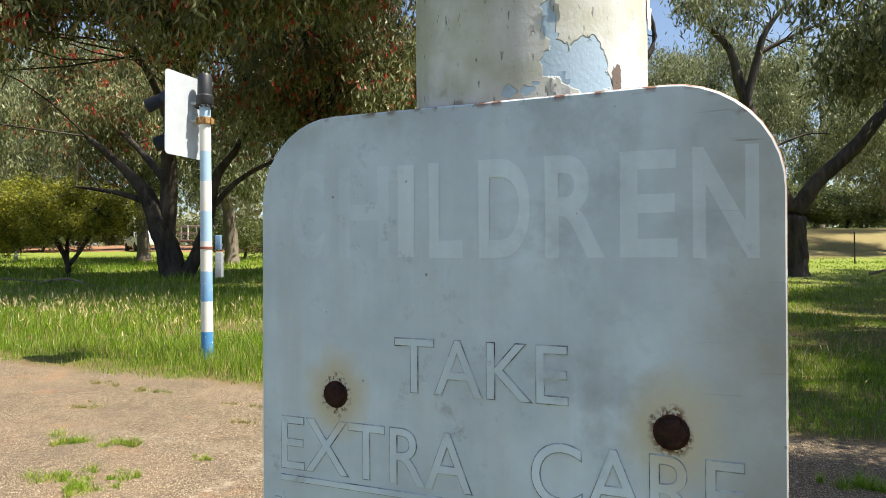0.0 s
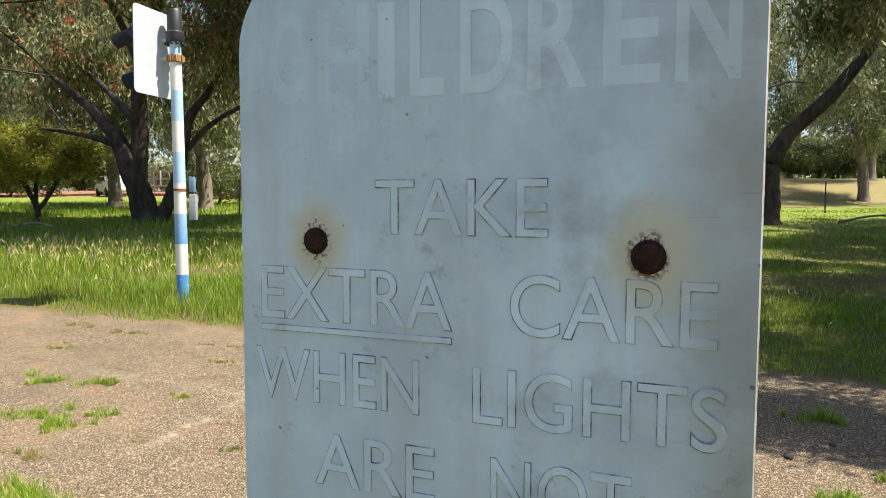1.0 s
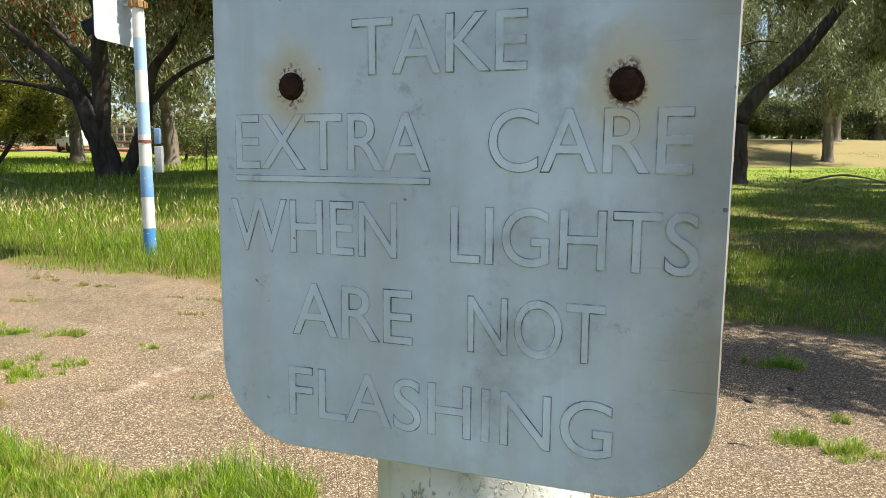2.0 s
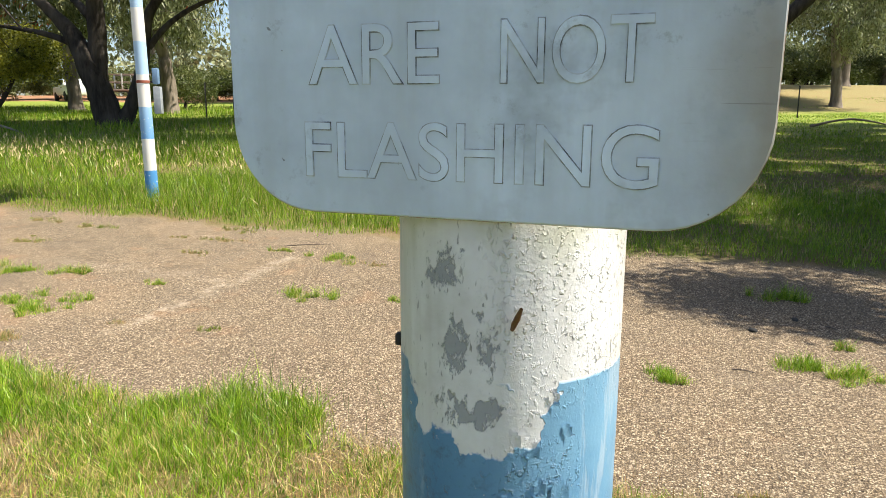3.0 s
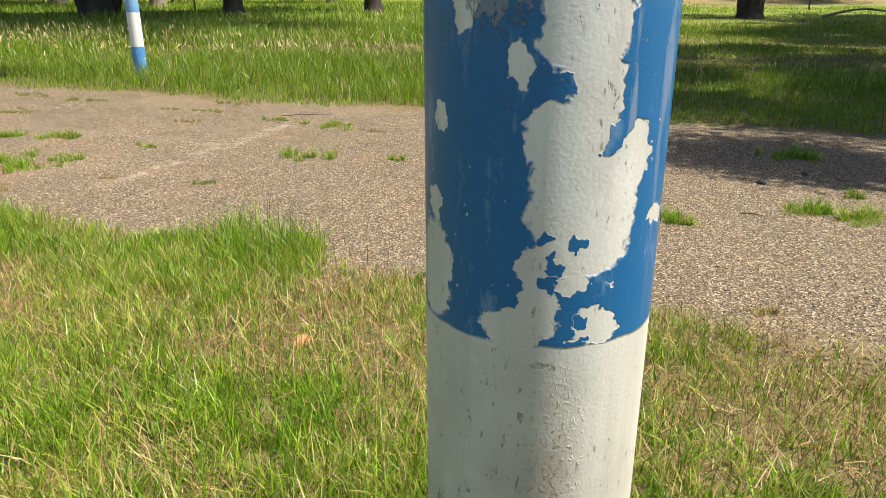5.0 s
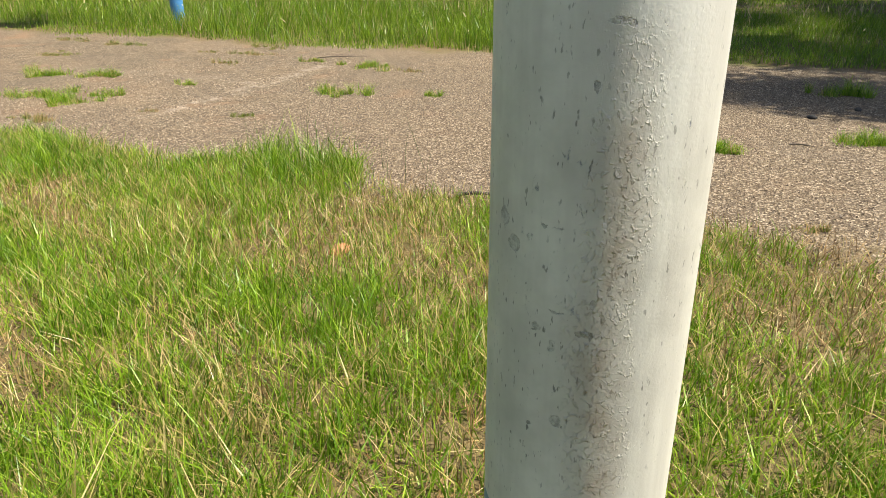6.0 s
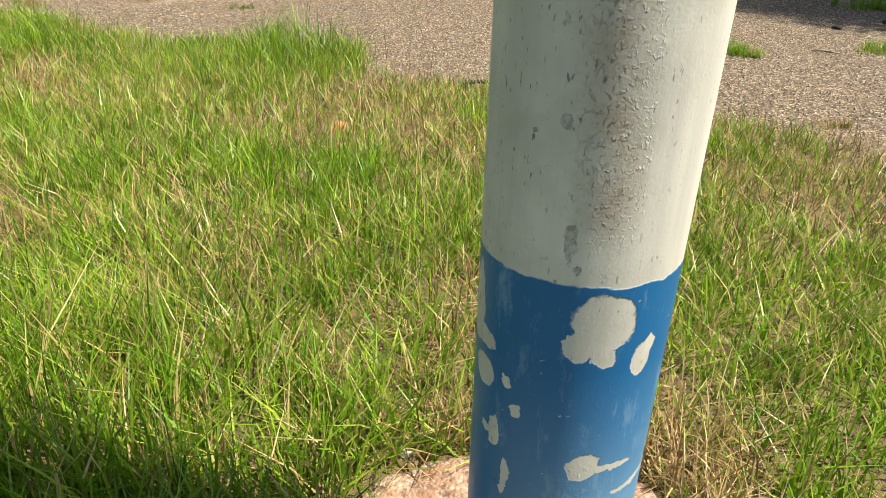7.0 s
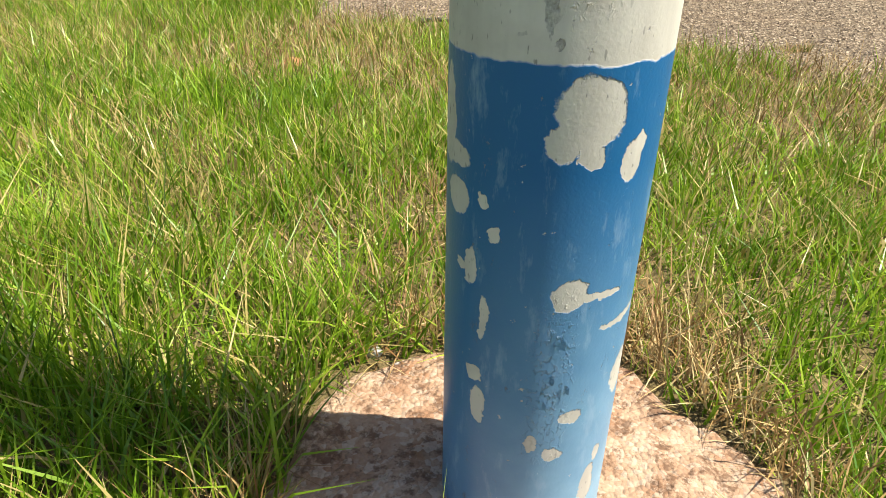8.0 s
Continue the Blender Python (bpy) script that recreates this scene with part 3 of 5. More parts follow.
# ---- ground ----
def build_ground():
    """One sheet, fine near the pole, out to the horizon."""
    xs = np.concatenate([-np.geomspace(2500, 12, 40), np.linspace(-10, 6, 97), np.geomspace(7, 2500, 48)])
    ys = np.concatenate([-np.geomspace(2500, 3, 24), np.linspace(-2, 12, 85), np.geomspace(13, 2500, 64)])
    X, Y = np.meshgrid(xs, ys)
    Z = ground_z(X, Y)
    n, m = len(xs), len(ys)
    i = (np.arange(m - 1)[:, None] * n + np.arange(n - 1)).ravel()
    T = np.concatenate([np.stack([i, i + 1, i + n + 1], 1), np.stack([i, i + n + 1, i + n], 1)])
    ob = put("ground", tri_mesh("ground", np.stack([X, Y, Z], -1).reshape(-1, 3), T, True), M_GROUND)
    return tagged(ob, "brown chip gravel drive between grassy soil verges", "ground", kind="structure")


build_ground()


# ---- near pole, footing and sign ----
AXIS = Vector((-0.0050, 0.0973, 0.0))
LEAN = Euler((0.0131, 0.0040, 0.0))


def build_footing():
    """A hand-trowelled collar of concrete, lumpy and broken at its rim."""
    bm = bmesh.new()
    n, rings = 96, np.linspace(0.06, 0.30, 17)
    rows = []
    for r in rings:
        row = []
        for i in range(n):
            a = math.tau * i / n
            rim = 0.240 + 0.012 * math.sin(2 * a + 1) + 0.012 * math.sin(5 * a) + 0.03 * noise.noise((3 * math.cos(a), 3 * math.sin(a), 1.7))
            x, y = r * math.cos(a), r * math.sin(a)
            z = 0.016 - 0.05 * max(0.0, r - 0.08) + 0.006 * noise.noise((x * 14, y * 14, 0.3)) + 0.005 * noise.noise((x * 45, y * 45, 2.3))
            over = r - rim
            if over > -0.02:
                z -= 1.6 * max(0.0, over + 0.012)
            row.append(bm.verts.new((x, y, z)))
        rows.append(row)
    for a, b in zip(rows, rows[1:]):
        for i in range(n):
            bm.faces.new((a[i], a[(i + 1) % n], b[(i + 1) % n], b[i]))
    bm.faces.new(rows[0])
    ob = part("pole_footing", bm, M_CONCRETE, smooth=60)
    ob.location = AXIS
    return tagged(ob, "rough round concrete footing with orange-brown stains, set in grass", "footing", kind="structure")


def build_pole():
    pole = thing("sign_pole", AXIS, "steel pole painted in flaking blue and white bands, standing on concrete", "pole")
    pole.rotation_euler = LEAN
    bm = bmesh.new()
    lathe(bm, [(POLE_R, z) for z in np.linspace(0.004, 3.1, 60)], 72)
    part("shaft", bm, M_POLE, pole)
    # strap of the sign behind the plate, with its lug on the shaded side
    for z in (1.493, 1.38):
        bm = bmesh.new()
        lathe(bm, [(POLE_R + 0.0008, z - 0.012), (POLE_R + 0.003, z - 0.011), (POLE_R + 0.003, z + 0.011), (POLE_R + 0.0008, z + 0.012)], 48, cap=False)
        part("strap", bm, M_STRAP, pole, "rusty steel strap")
    bm = bmesh.new()
    box(bm, (-0.0735, -0.014, 1.179), (0.005, 0.007, 0.009), 0.002)
    part("lug", bm, M_PICKET, pole, "small dark lug")
    # curled scabs of paint standing off the shaft
    rng = random.Random(11)
    flakes = [(50, 1111, 10), (42, 1093, 9), (47, 1087, 9), (30, 1109, 6), (19, 1106, 7), (10, 1101, 6), (37, 1116, 6), (22, 1147, 6), (33, 1140, 6), (53, 1150, 5), (61, 1020, 5), (44, 1172, 6), (37, 1668, 9), (32, 1708, 8), (118, 1722, 12), (32, 233, 7), (28, 200, 5), (40, 190, 5), (24, 176, 5)]
    for i, (s, z, size) in enumerate(flakes):
        a = s / 1000 / POLE_R
        bm = bmesh.new()
        n, grid = 5, []
        for p in range(n):
            for q in range(n):
                du, dv = (p / (n - 1) - 0.5) * size * 0.0011, (q / (n - 1) - 0.5) * size * 0.0016
                lift = 0.0004 + 0.0035 * max(0.0, p / (n - 1) - 0.45) ** 1.4 * rng.uniform(0.7, 1.2) + 0.0006 * rng.random()
                w = a + (du + rng.uniform(-0.0004, 0.0004)) / POLE_R
                grid.append(bm.verts.new(((POLE_R + lift) * math.sin(w), -(POLE_R + lift) * math.cos(w), z / 1000 + dv + rng.uniform(-0.0005, 0.0005))))
        for p in range(n - 1):
            for q in range(n - 1):
                if (p, q) not in ((0, 0), (n - 2, n - 2)):
                    bm.faces.new((grid[p * n + q], grid[(p + 1) * n + q], grid[(p + 1) * n + q + 1], grid[p * n + q + 1]))
        part("paint_flake", bm, M_POLE, pole)
    return pole


def build_stub():
    """The dry brown insect case stuck to the white paint."""
    bm = bmesh.new()
    v, t = tube([(-0.0015, 0, 0), (0.0, -0.003, 0.0035), (0.0025, -0.0055, 0.0085), (0.005, -0.0065, 0.0145)], [0.0012, 0.0017, 0.0018, 0.0010], 8)
    vs = [bm.verts.new(p) for p in v]
    for f in t:
        bm.faces.new([vs[i] for i in f])
    ob = part("insect_case", bm, plain_material("brown_chitin", (0.16, 0.07, 0.025), 0.5, vary=0.5, scale=200))
    a = 0.0205 / POLE_R
    ob.location = AXIS + LEAN.to_matrix() @ Vector(((POLE_R + 0.001) * math.sin(a), -(POLE_R + 0.001) * math.cos(a), 1.213))
    return tagged(ob, "small brown empty insect case stuck on white paint", "insect case")


SX0, SX1, SZ0, SZ1 = -0.1505, 0.1450, 1.2725, 1.6583


def sign_bend(x, z):
    """The plate's slight bow: corners pushed back."""
    return 0.010 * max(0.0, (x - 0.085) / 0.055) ** 2 * max(0.0, (1.36 - z) / 0.09) ** 1 + 0.0012 * math.sin(9 * z) * (x / 0.15) ** 2


def rounded_outline(x0, x1, z0, z1, r, n=10):
    out = []
    for cx, cz, a0 in ((x1 - r, z1 - r, 0), (x0 + r, z1 - r, 90), (x0 + r, z0 + r, 180), (x1 - r, z0 + r, 270)):
        out += [(cx + r * math.cos(radians(a0 + 90 * i / n)), cz + r * math.sin(radians(a0 + 90 * i / n))) for i in range(n + 1)]
    return out


def text_mesh(word, x0, x1, z0, z1, grow, y):
    """A word as a raised sheet between the given limits; grow thickens its strokes all round."""
    cu = bpy.data.curves.new("word", "FONT")
    cu.body, cu.size, cu.extrude, cu.fill_mode = word, 1.0, 0.004, "BOTH"
    cu.resolution_u = 6
    ob = bpy.data.objects.new("word", cu)
    scene.collection.objects.link(ob)
    me = bpy.data.meshes.new_from_object(ob.evaluated_get(bpy.context.evaluated_depsgraph_get()))
    lo = [min(v.co[i] for v in me.vertices) for i in (0, 1)]
    hi = [max(v.co[i] for v in me.vertices) for i in (0, 1)]
    fx, fz = (x1 - x0) / (hi[0] - lo[0]), (z1 - z0) / (hi[1] - lo[1])
    if grow:
        cu.offset = grow / ((fx + fz) / 2)
        me = bpy.data.meshes.new_from_object(ob.evaluated_get(bpy.context.evaluated_depsgraph_get()))
    for v in me.vertices:
        x, z = x0 + (v.co.x - lo[0]) * fx, z0 + (v.co.y - lo[1]) * fz
        v.co = (x, y + sign_bend(x, z) + (0.0004 if v.co.z < 0 and y < -0.0002 else 0.00005 if v.co.z < 0 else 0.0), z)
    bpy.data.objects.remove(ob)
    return me


def build_sign():
    sign = thing("warning_sign", (-0.0083, 0.0211, 0.0009), "faded grey-white rounded metal sign plate bolted to the pole", "sign")
    sign.rotation_euler = (0.0131, 0.0050, 0)
    # plate as a grid clipped to the rounded outline, with a rolled rim
    bm = bmesh.new()
    out = rounded_outline(SX0, SX1, SZ0, SZ1, 0.052)
    cx, cz = (SX0 + SX1) / 2, (SZ0 + SZ1) / 2
    fronts = []
    for f in (0.0, 0.25, 0.5, 0.75, 0.9, 0.97, 0.992, 0.9955, 1.0):
        pts = [(cx + (x - cx) * f, cz + (z - cz) * f) for x, z in out] if f else [(cx, cz)]
        fronts.append([bm.verts.new((x, sign_bend(x, z) + (0.0008 if f == 1.0 else 0.0), z)) for x, z in pts])
    n = len(out)
    for i in range(n):
        bm.faces.new((fronts[0][0], fronts[1][i], fronts[1][(i + 1) % n]))
    for a, b in zip(fronts[1:], fronts[2:]):
        for i in range(n):
            bm.faces.new((a[i], b[i], b[(i + 1) % n], a[(i + 1) % n]))
    back = [bm.verts.new((x, sign_bend(x, z) + 0.0032, z)) for x, z in out]
    for i in range(n):
        bm.faces.new((fronts[-1][i], back[i], back[(i + 1) % n], fronts[-1][(i + 1) % n]))
    bm.faces.new(back)
    part("plate", bm, M_SIGN, sign)
    # bright worn lip round the plate
    bm = bmesh.new()
    rings = []
    for g, y in ((0.0, 0.0010), (0.0003, 0.0014), (0.0003, 0.0030), (0.0, 0.0034)):
        rings.append([bm.verts.new((cx + (x - cx) * (1 + g / 0.14), sign_bend(x, z) + y, cz + (z - cz) * (1 + g / 0.19))) for x, z in out])
    for a, b in zip(rings, rings[1:]):
        for i in range(n):
            bm.faces.new((a[i], b[i], b[(i + 1) % n], a[(i + 1) % n]))
    part("lip", bm, M_LIP, sign, "worn pale and rusty edge of the plate")
    words = [("TAKE", -0.0564, 0.0433, 1.4982, 1.5285), ("EXTRA", -0.1358, -0.0102, 1.4452, 1.4770), ("CARE", 0.0238, 0.1267, 1.4452, 1.4780),
             ("WHEN", -0.1403, -0.0300, 1.3952, 1.4265), ("LIGHTS", 0.0028, 0.1317, 1.3948, 1.4262), ("ARE", -0.0983, -0.0203, 1.3453, 1.3768),
             ("NOT", 0.0133, 0.0879, 1.3448, 1.3768), ("FLASHING", -0.1020, 0.0938, 1.2932, 1.3245)]
    for word, x0, x1, z0, z1 in words:
        put("letter_outline", text_mesh(word, x0, x1, z0, z1, 0.0005, -0.00035), M_OUT, sign, "dirty cut edges of letters")
        put("lettering", text_mesh(word, x0, x1, z0, z1, -0.0001, -0.0007), M_LETTER, sign, "faded letters reading " + word)
    for name, x0, x1, grow, y, mat in (("underline_edge", -0.1359, -0.0102, 0.0005, -0.00035, M_OUT), ("underline", -0.1359, -0.0102, 0.0, -0.0007, M_LETTER)):
        bm = bmesh.new()
        box(bm, ((x0 + x1) / 2, y + 0.0003, 1.4393), (x1 - x0 + 2 * grow, 0.0006, 0.0030 + 2 * grow))
        part(name, bm, mat, sign)
    for ch, x0, x1 in (("C", -0.1260, -0.1050), ("H", -0.0925, -0.0610), ("I", -0.0530, -0.0452), ("L", -0.0339, -0.0155), ("D", -0.0042, 0.0232), ("R", 0.0328, 0.0606), ("E", 0.0714, 0.0962), ("N", 0.1054, 0.1326)):
        put("ghost_letter", text_mesh(ch, x0, x1, 1.5757, 1.6255, 0.0013, -0.0001), M_LOST if ch in "CH" else M_FADED, sign, "ghost of a worn-off letter " + ch)
    for bx, bz, r in ((-0.0965, 1.493, 0.0066), (0.0940, 1.4893, 0.0071)):
        bm = bmesh.new()
        m = pose(bx, 0, bz, 90, 0, 0)
        lathe(bm, [(r * 1.04, -0.0004), (r * 1.02, 0.0026), (r * 0.92, 0.0036), (r * 0.5, 0.0039), (r * 0.12, 0.0039)], 6, m)
        bolt = part("bolt", bm, M_RUST, sign, "rusted hexagonal bolt head", smooth=12)
        bm = bmesh.new()
        lathe(bm, [(r * 0.9, -0.0003), (r * 1.22, -0.0002), (r * 1.20, 0.0007), (r * 0.9, 0.0009)], 24, m, cap=False)
        part("washer", bm, M_RUST, bolt)
    return sign


k = Nodes("sign_lip")
lip_x, lip_y, lip_z = k.add("ShaderNodeSeparateXYZ", k.coord).outputs
lip_rust = k.math("MULTIPLY", k.ramp(lip_z, 1.56, 1.62), k.ramp(k.math("ADD", lip_x, k.math("MULTIPLY", k.noise(60, 3.0), 0.06)), 0.07, 0.13))
lip_dirt = k.math("MULTIPLY", k.ramp(k.noise(120, 4.0), 0.40, 0.54), 0.9)
M_LIP = k.done(k.mix(lip_rust, k.mix(lip_dirt, (0.44, 0.40, 0.34), (0.17, 0.09, 0.05)), (0.36, 0.15, 0.07)), 0.6)

build_footing()
build_pole()
build_stub()
build_sign()

# ---- far crossing pole ----
def far_band_material():
    k = Nodes("banded_pole_paint")
    x, y, z = k.add("ShaderNodeSeparateXYZ", k.coord).outputs
    zz = k.math("ADD", z, k.math("MULTIPLY", k.math("SUBTRACT", k.noise(20, 3.0), 0.5), 0.03))
    phase = k.math("FRACT", k.math("DIVIDE", k.math("SUBTRACT", zz, 0.39 - 0.402), 0.804))
    blue = k.math("MULTIPLY", k.ramp(phase, 0.497, 0.503, 1.0, 0.0), 1.0)
    pale = k.ramp(z, 0.6, 1.5)
    b = k.mix(pale, (0.07, 0.25, 0.52), (0.38, 0.55, 0.72))
    w = k.mix(k.noise(6, 4.0), (0.80, 0.79, 0.75), (0.66, 0.64, 0.58))
    chips = k.ramp(k.noise(35, 4.0), 0.64, 0.68)
    c = k.mix(k.math("MULTIPLY", blue, k.math("SUBTRACT", 1.0, k.math("MULTIPLY", chips, 0.8))), w, b)
    return k.done(c, 0.5)


def build_far_pole():
    x, y = -6.50, 6.92
    base = Vector((x, y, float(ground_z(x, y))))
    top = 3.68 - base.z
    p = thing("crossing_pole", base, "blue and white banded pole with black cap, in grass", "pole")
    p.rotation_euler = (0, radians(-0.6), 0)
    bm = bmesh.new()
    lathe(bm, [(0.078, -0.05), (0.078, 1.2), (0.072, top)], 32)
    part("shaft", bm, far_band_material(), p)
    bm = bmesh.new()
    lathe(bm, [(0.11, top - 0.03), (0.118, top - 0.01), (0.118, top + 0.09), (0.098, top + 0.11), (0.092, top + 0.36), (0.075, top + 0.39)], 28)
    part("cap", bm, M_BLACK, p, "black ribbed plastic cap")
    for i in range(10):
        a = math.tau * i / 10
        bm = bmesh.new()
        box(bm, (0.115 * math.cos(a), 0.115 * math.sin(a), top - 0.055), (0.035, 0.035, 0.03), 0.006)
        part("cap_clip", bm, M_PICKET, p)
    bm = bmesh.new()
    lathe(bm, [(0.082, top - 0.29), (0.098, top - 0.285), (0.098, top - 0.20), (0.082, top - 0.195)], 28, cap=False)
    part("clamp", bm, M_STRAP, p, "rusty yellow clamp band")
    for i in range(8):
        a = math.tau * i / 8
        bm = bmesh.new()
        box(bm, (0.104 * math.cos(a), 0.104 * math.sin(a), top - 0.24), (0.02, 0.02, 0.07), 0.004)
        part("clamp_bolt", bm, M_STRAP, p)
    bm = bmesh.new()
    lathe(bm, [(0.08, 1.49), (0.084, 1.492), (0.084, 1.522), (0.08, 1.524)], 28, cap=False)
    part("strap", bm, plain_material("red_rust", (0.30, 0.09, 0.05), 0.8, vary=0.4), p, "thin rust-red strap")
    return p, base, top


def build_far_sign(base, top):
    """The back of the board that hangs on the far pole, with the hooded lamps on its far side."""
    s = thing("lamp_board", (base.x, base.y, base.z), "pale sign board seen from its back, clamped to the banded pole", "sign")
    s.rotation_euler = (0, radians(-0.6), radians(-87.0))
    # local x runs along the board
    bm = bmesh.new()
    out = rounded_outline(-0.16, 0.57, top - 0.74, top + 0.36, 0.06, 6)
    f = [bm.verts.new((x, -0.220, z)) for x, z in out]
    b = [bm.verts.new((x, -0.227, z)) for x, z in out]
    bm.faces.new(f)
    bm.faces.new(b[::-1])
    for i in range(len(out)):
        bm.faces.new((f[i], f[(i + 1) % len(out)], b[(i + 1) % len(out)], b[i]))
    part("board", bm, M_GALV, s)
    for z in (top - 0.24, top + 0.0):
        bm = bmesh.new()
        box(bm, (0.06, -0.15, z), (0.05, 0.14, 0.035), 0.003)
        part("rail", bm, M_GALV, s)
    for z, lx in ((top - 0.02, 0.36), (top - 0.50, 0.20)):
        bm = bmesh.new()
        lathe(bm, [(0.10, 0.0), (0.155, 0.02), (0.155, 0.15), (0.11, 0.17)], 24, pose(lx, -0.228, z, 90, 0, 0))
        housing = part("lamp_housing", bm, M_BLACK, s, "black round lamp housing")
        bm = bmesh.new()
        n = 18
        rows = []
        for r, l in ((0.158, 0.14), (0.165, 0.46)):
            rows.append([bm.verts.new((lx + r * math.cos(radians(-25 + 230 * i / n)), -0.228 - l * (0.75 + 0.25 * math.sin(radians(-25 + 230 * i / n))), z + r * math.sin(radians(-25 + 230 * i / n)) - l * 0.22)) for i in range(n + 1)])
        for i in range(n):
            bm.faces.new((rows[0][i], rows[0][i + 1], rows[1][i + 1], rows[1][i]))
        bmesh.ops.solidify(bm, geom=bm.faces[:], thickness=0.006)
        part("hood", bm, M_BLACK, housing, "black curved lamp hood")
    return s


def build_meter_box(base):
    s = thing("control_box", (base.x, base.y, base.z), "small grey control box strapped to the banded pole", "box")
    s.rotation_euler = (0, 0, radians(24))
    bm = bmesh.new()
    box(bm, (0.145, 0.05, 1.28), (0.09, 0.10, 0.34), 0.012)
    part("case", bm, M_GREYBOX, s)
    bm = bmesh.new()
    box(bm, (0.135, 0.05, 1.58), (0.075, 0.09, 0.20), 0.02)
    part("cover", bm, plain_material("blue_enamel", (0.16, 0.27, 0.42), 0.5), s, "blue-grey cover")
    bm = bmesh.new()
    box(bm, (0.10, 0.04, 1.507), (0.06, 0.05, 0.03), 0.004)
    part("bracket", bm, M_PICKET, s)
    return s


far_pole, far_base, far_top = build_far_pole()
build_far_sign(far_base, far_top)
build_meter_box(far_base)

# ---- trees ----
def leaves(clumps, count, length, width, droop, rng, squash=0.75):
    """Leaf blades, four corners each, scattered in hanging sprays round the clump centres."""
    C = np.array([c[:3] for c in clumps])
    Rr = np.array([c[3] for c in clumps])
    w = Rr ** 2 / np.sum(Rr ** 2)
    sprays = max(len(clumps) * 4, count // 26)
    pick = rng.choice(len(clumps), sprays, p=w)
    d = rng.normal(size=(sprays, 3))
    d /= np.linalg.norm(d, axis=1)[:, None]
    rad = Rr[pick] * rng.random(sprays) ** 0.36
    S = C[pick] + d * rad[:, None] * np.array([1, 1, squash])
    k = rng.choice(sprays, count)
    P = S[k] + rng.normal(size=(count, 3)) * np.array([1, 1, 1.5]) * (length * 0.85)
    ax = rng.normal(size=(count, 3)) * 0.6
    ax[:, 2] -= droop
    ax /= np.linalg.norm(ax, axis=1)[:, None]
    sd = np.cross(ax, rng.normal(size=(count, 3)))
    sd /= np.linalg.norm(sd, axis=1)[:, None] + 1e-9
    L = length * rng.uniform(0.6, 1.3, count)[:, None]
    W = width * rng.uniform(0.7, 1.3, count)[:, None]
    V = np.stack([P, P + ax * L * 0.45 + sd * W, P + ax * L, P + ax * L * 0.45 - sd * W], 1).reshape(-1, 3)
    i = np.arange(count)[:, None] * 4
    T = np.concatenate([i + [0, 1, 2], i + [0, 2, 3]])
    return V, T


def twigs(clumps, limbs, rng, r0=0.03):
    """Thin branches from the nearest limb point to each clump."""
    pts = np.array([p for l, _ in limbs for p in l[len(l) // 3:]])
    sets = []
    for c in clumps:
        c3 = np.array(c[:3])
        low = pts[:, 2] < c3[2] + 0.4
        pool = pts[low] if low.any() else pts
        a = pool[np.argmin(np.linalg.norm(pool - c3, axis=1) + rng.uniform(0, 2.2, len(pool)))]
        mid = (a + c3) / 2 + rng.normal(size=3) * 0.15 * np.linalg.norm(c3 - a) + np.array([0, 0, 0.12 * np.linalg.norm(c3 - a)])
        path = smooth_path([a, mid, c3], 3)
        sets.append(tube(path, np.linspace(r0, r0 * 0.3, len(path)), 5))
        for _ in range(4):
            e = c3 + rng.normal(size=3) * c[3] * 0.6
            sets.append(tube([c3, (c3 + e) / 2 + rng.normal(size=3) * 0.06, e], [r0 * 0.35, r0 * 0.25, r0 * 0.1], 4))
    return join(sets)


def build_tree(name, base, limbs, clumps, n_leaf, bark, leaf, label, seed, length=0.15, width=0.016, droop=1.1, twig_r=0.03, category="tree", squash=0.75):
    """limbs: (points, radii) in metres from the base; clumps: (x, y, z, radius)."""
    rng = np.random.default_rng(seed)
    t = thing(name, base, label, category)
    prng = random.Random(seed)
    done = []
    for i, (pts, radii) in enumerate(limbs):
        path = smooth_path(pts, 5)
        rr = np.interp(np.linspace(0, 1, len(path)), np.linspace(0, 1, len(radii)), radii)
        if i == 0:
            rr[0] *= 1.45
            rr[1] *= 1.15
        V, T = tube(path, rr, 12 if i < 2 else 8, 0.07, prng)
        put("trunk" if i == 0 else "limb", tri_mesh("limb", V, T, True), bark, t)
        done.append(([tuple(p) for p in path], rr))
    V, T = twigs(clumps, done, rng, twig_r)
    tagged(put("branchwork", tri_mesh("branchwork", V, T, True), M_TWIG if bark is not M_BARK else M_BARK, t), kind="stuff")
    V, T = leaves(clumps, n_leaf, length, width, droop, rng, squash)
    crown = put("crown", tri_mesh("crown", V, T), leaf, t, "hanging narrow leaves")
    return t


def scatter(rng, n, centre, size, r0, r1):
    """n clumps spread through an ellipsoid."""
    out = []
    for _ in range(n):
        d = rng.normal(size=3)
        d /= np.linalg.norm(d)
        q = np.array(centre) + d * rng.random() ** 0.4 * np.array(size)
        out.append((*q, rng.uniform(r0, r1)))
    return out


def rel(u, v, z):
    """Offset u ahead, v right, z up."""
    x, y = uv(u, v)
    return (x, y, z)


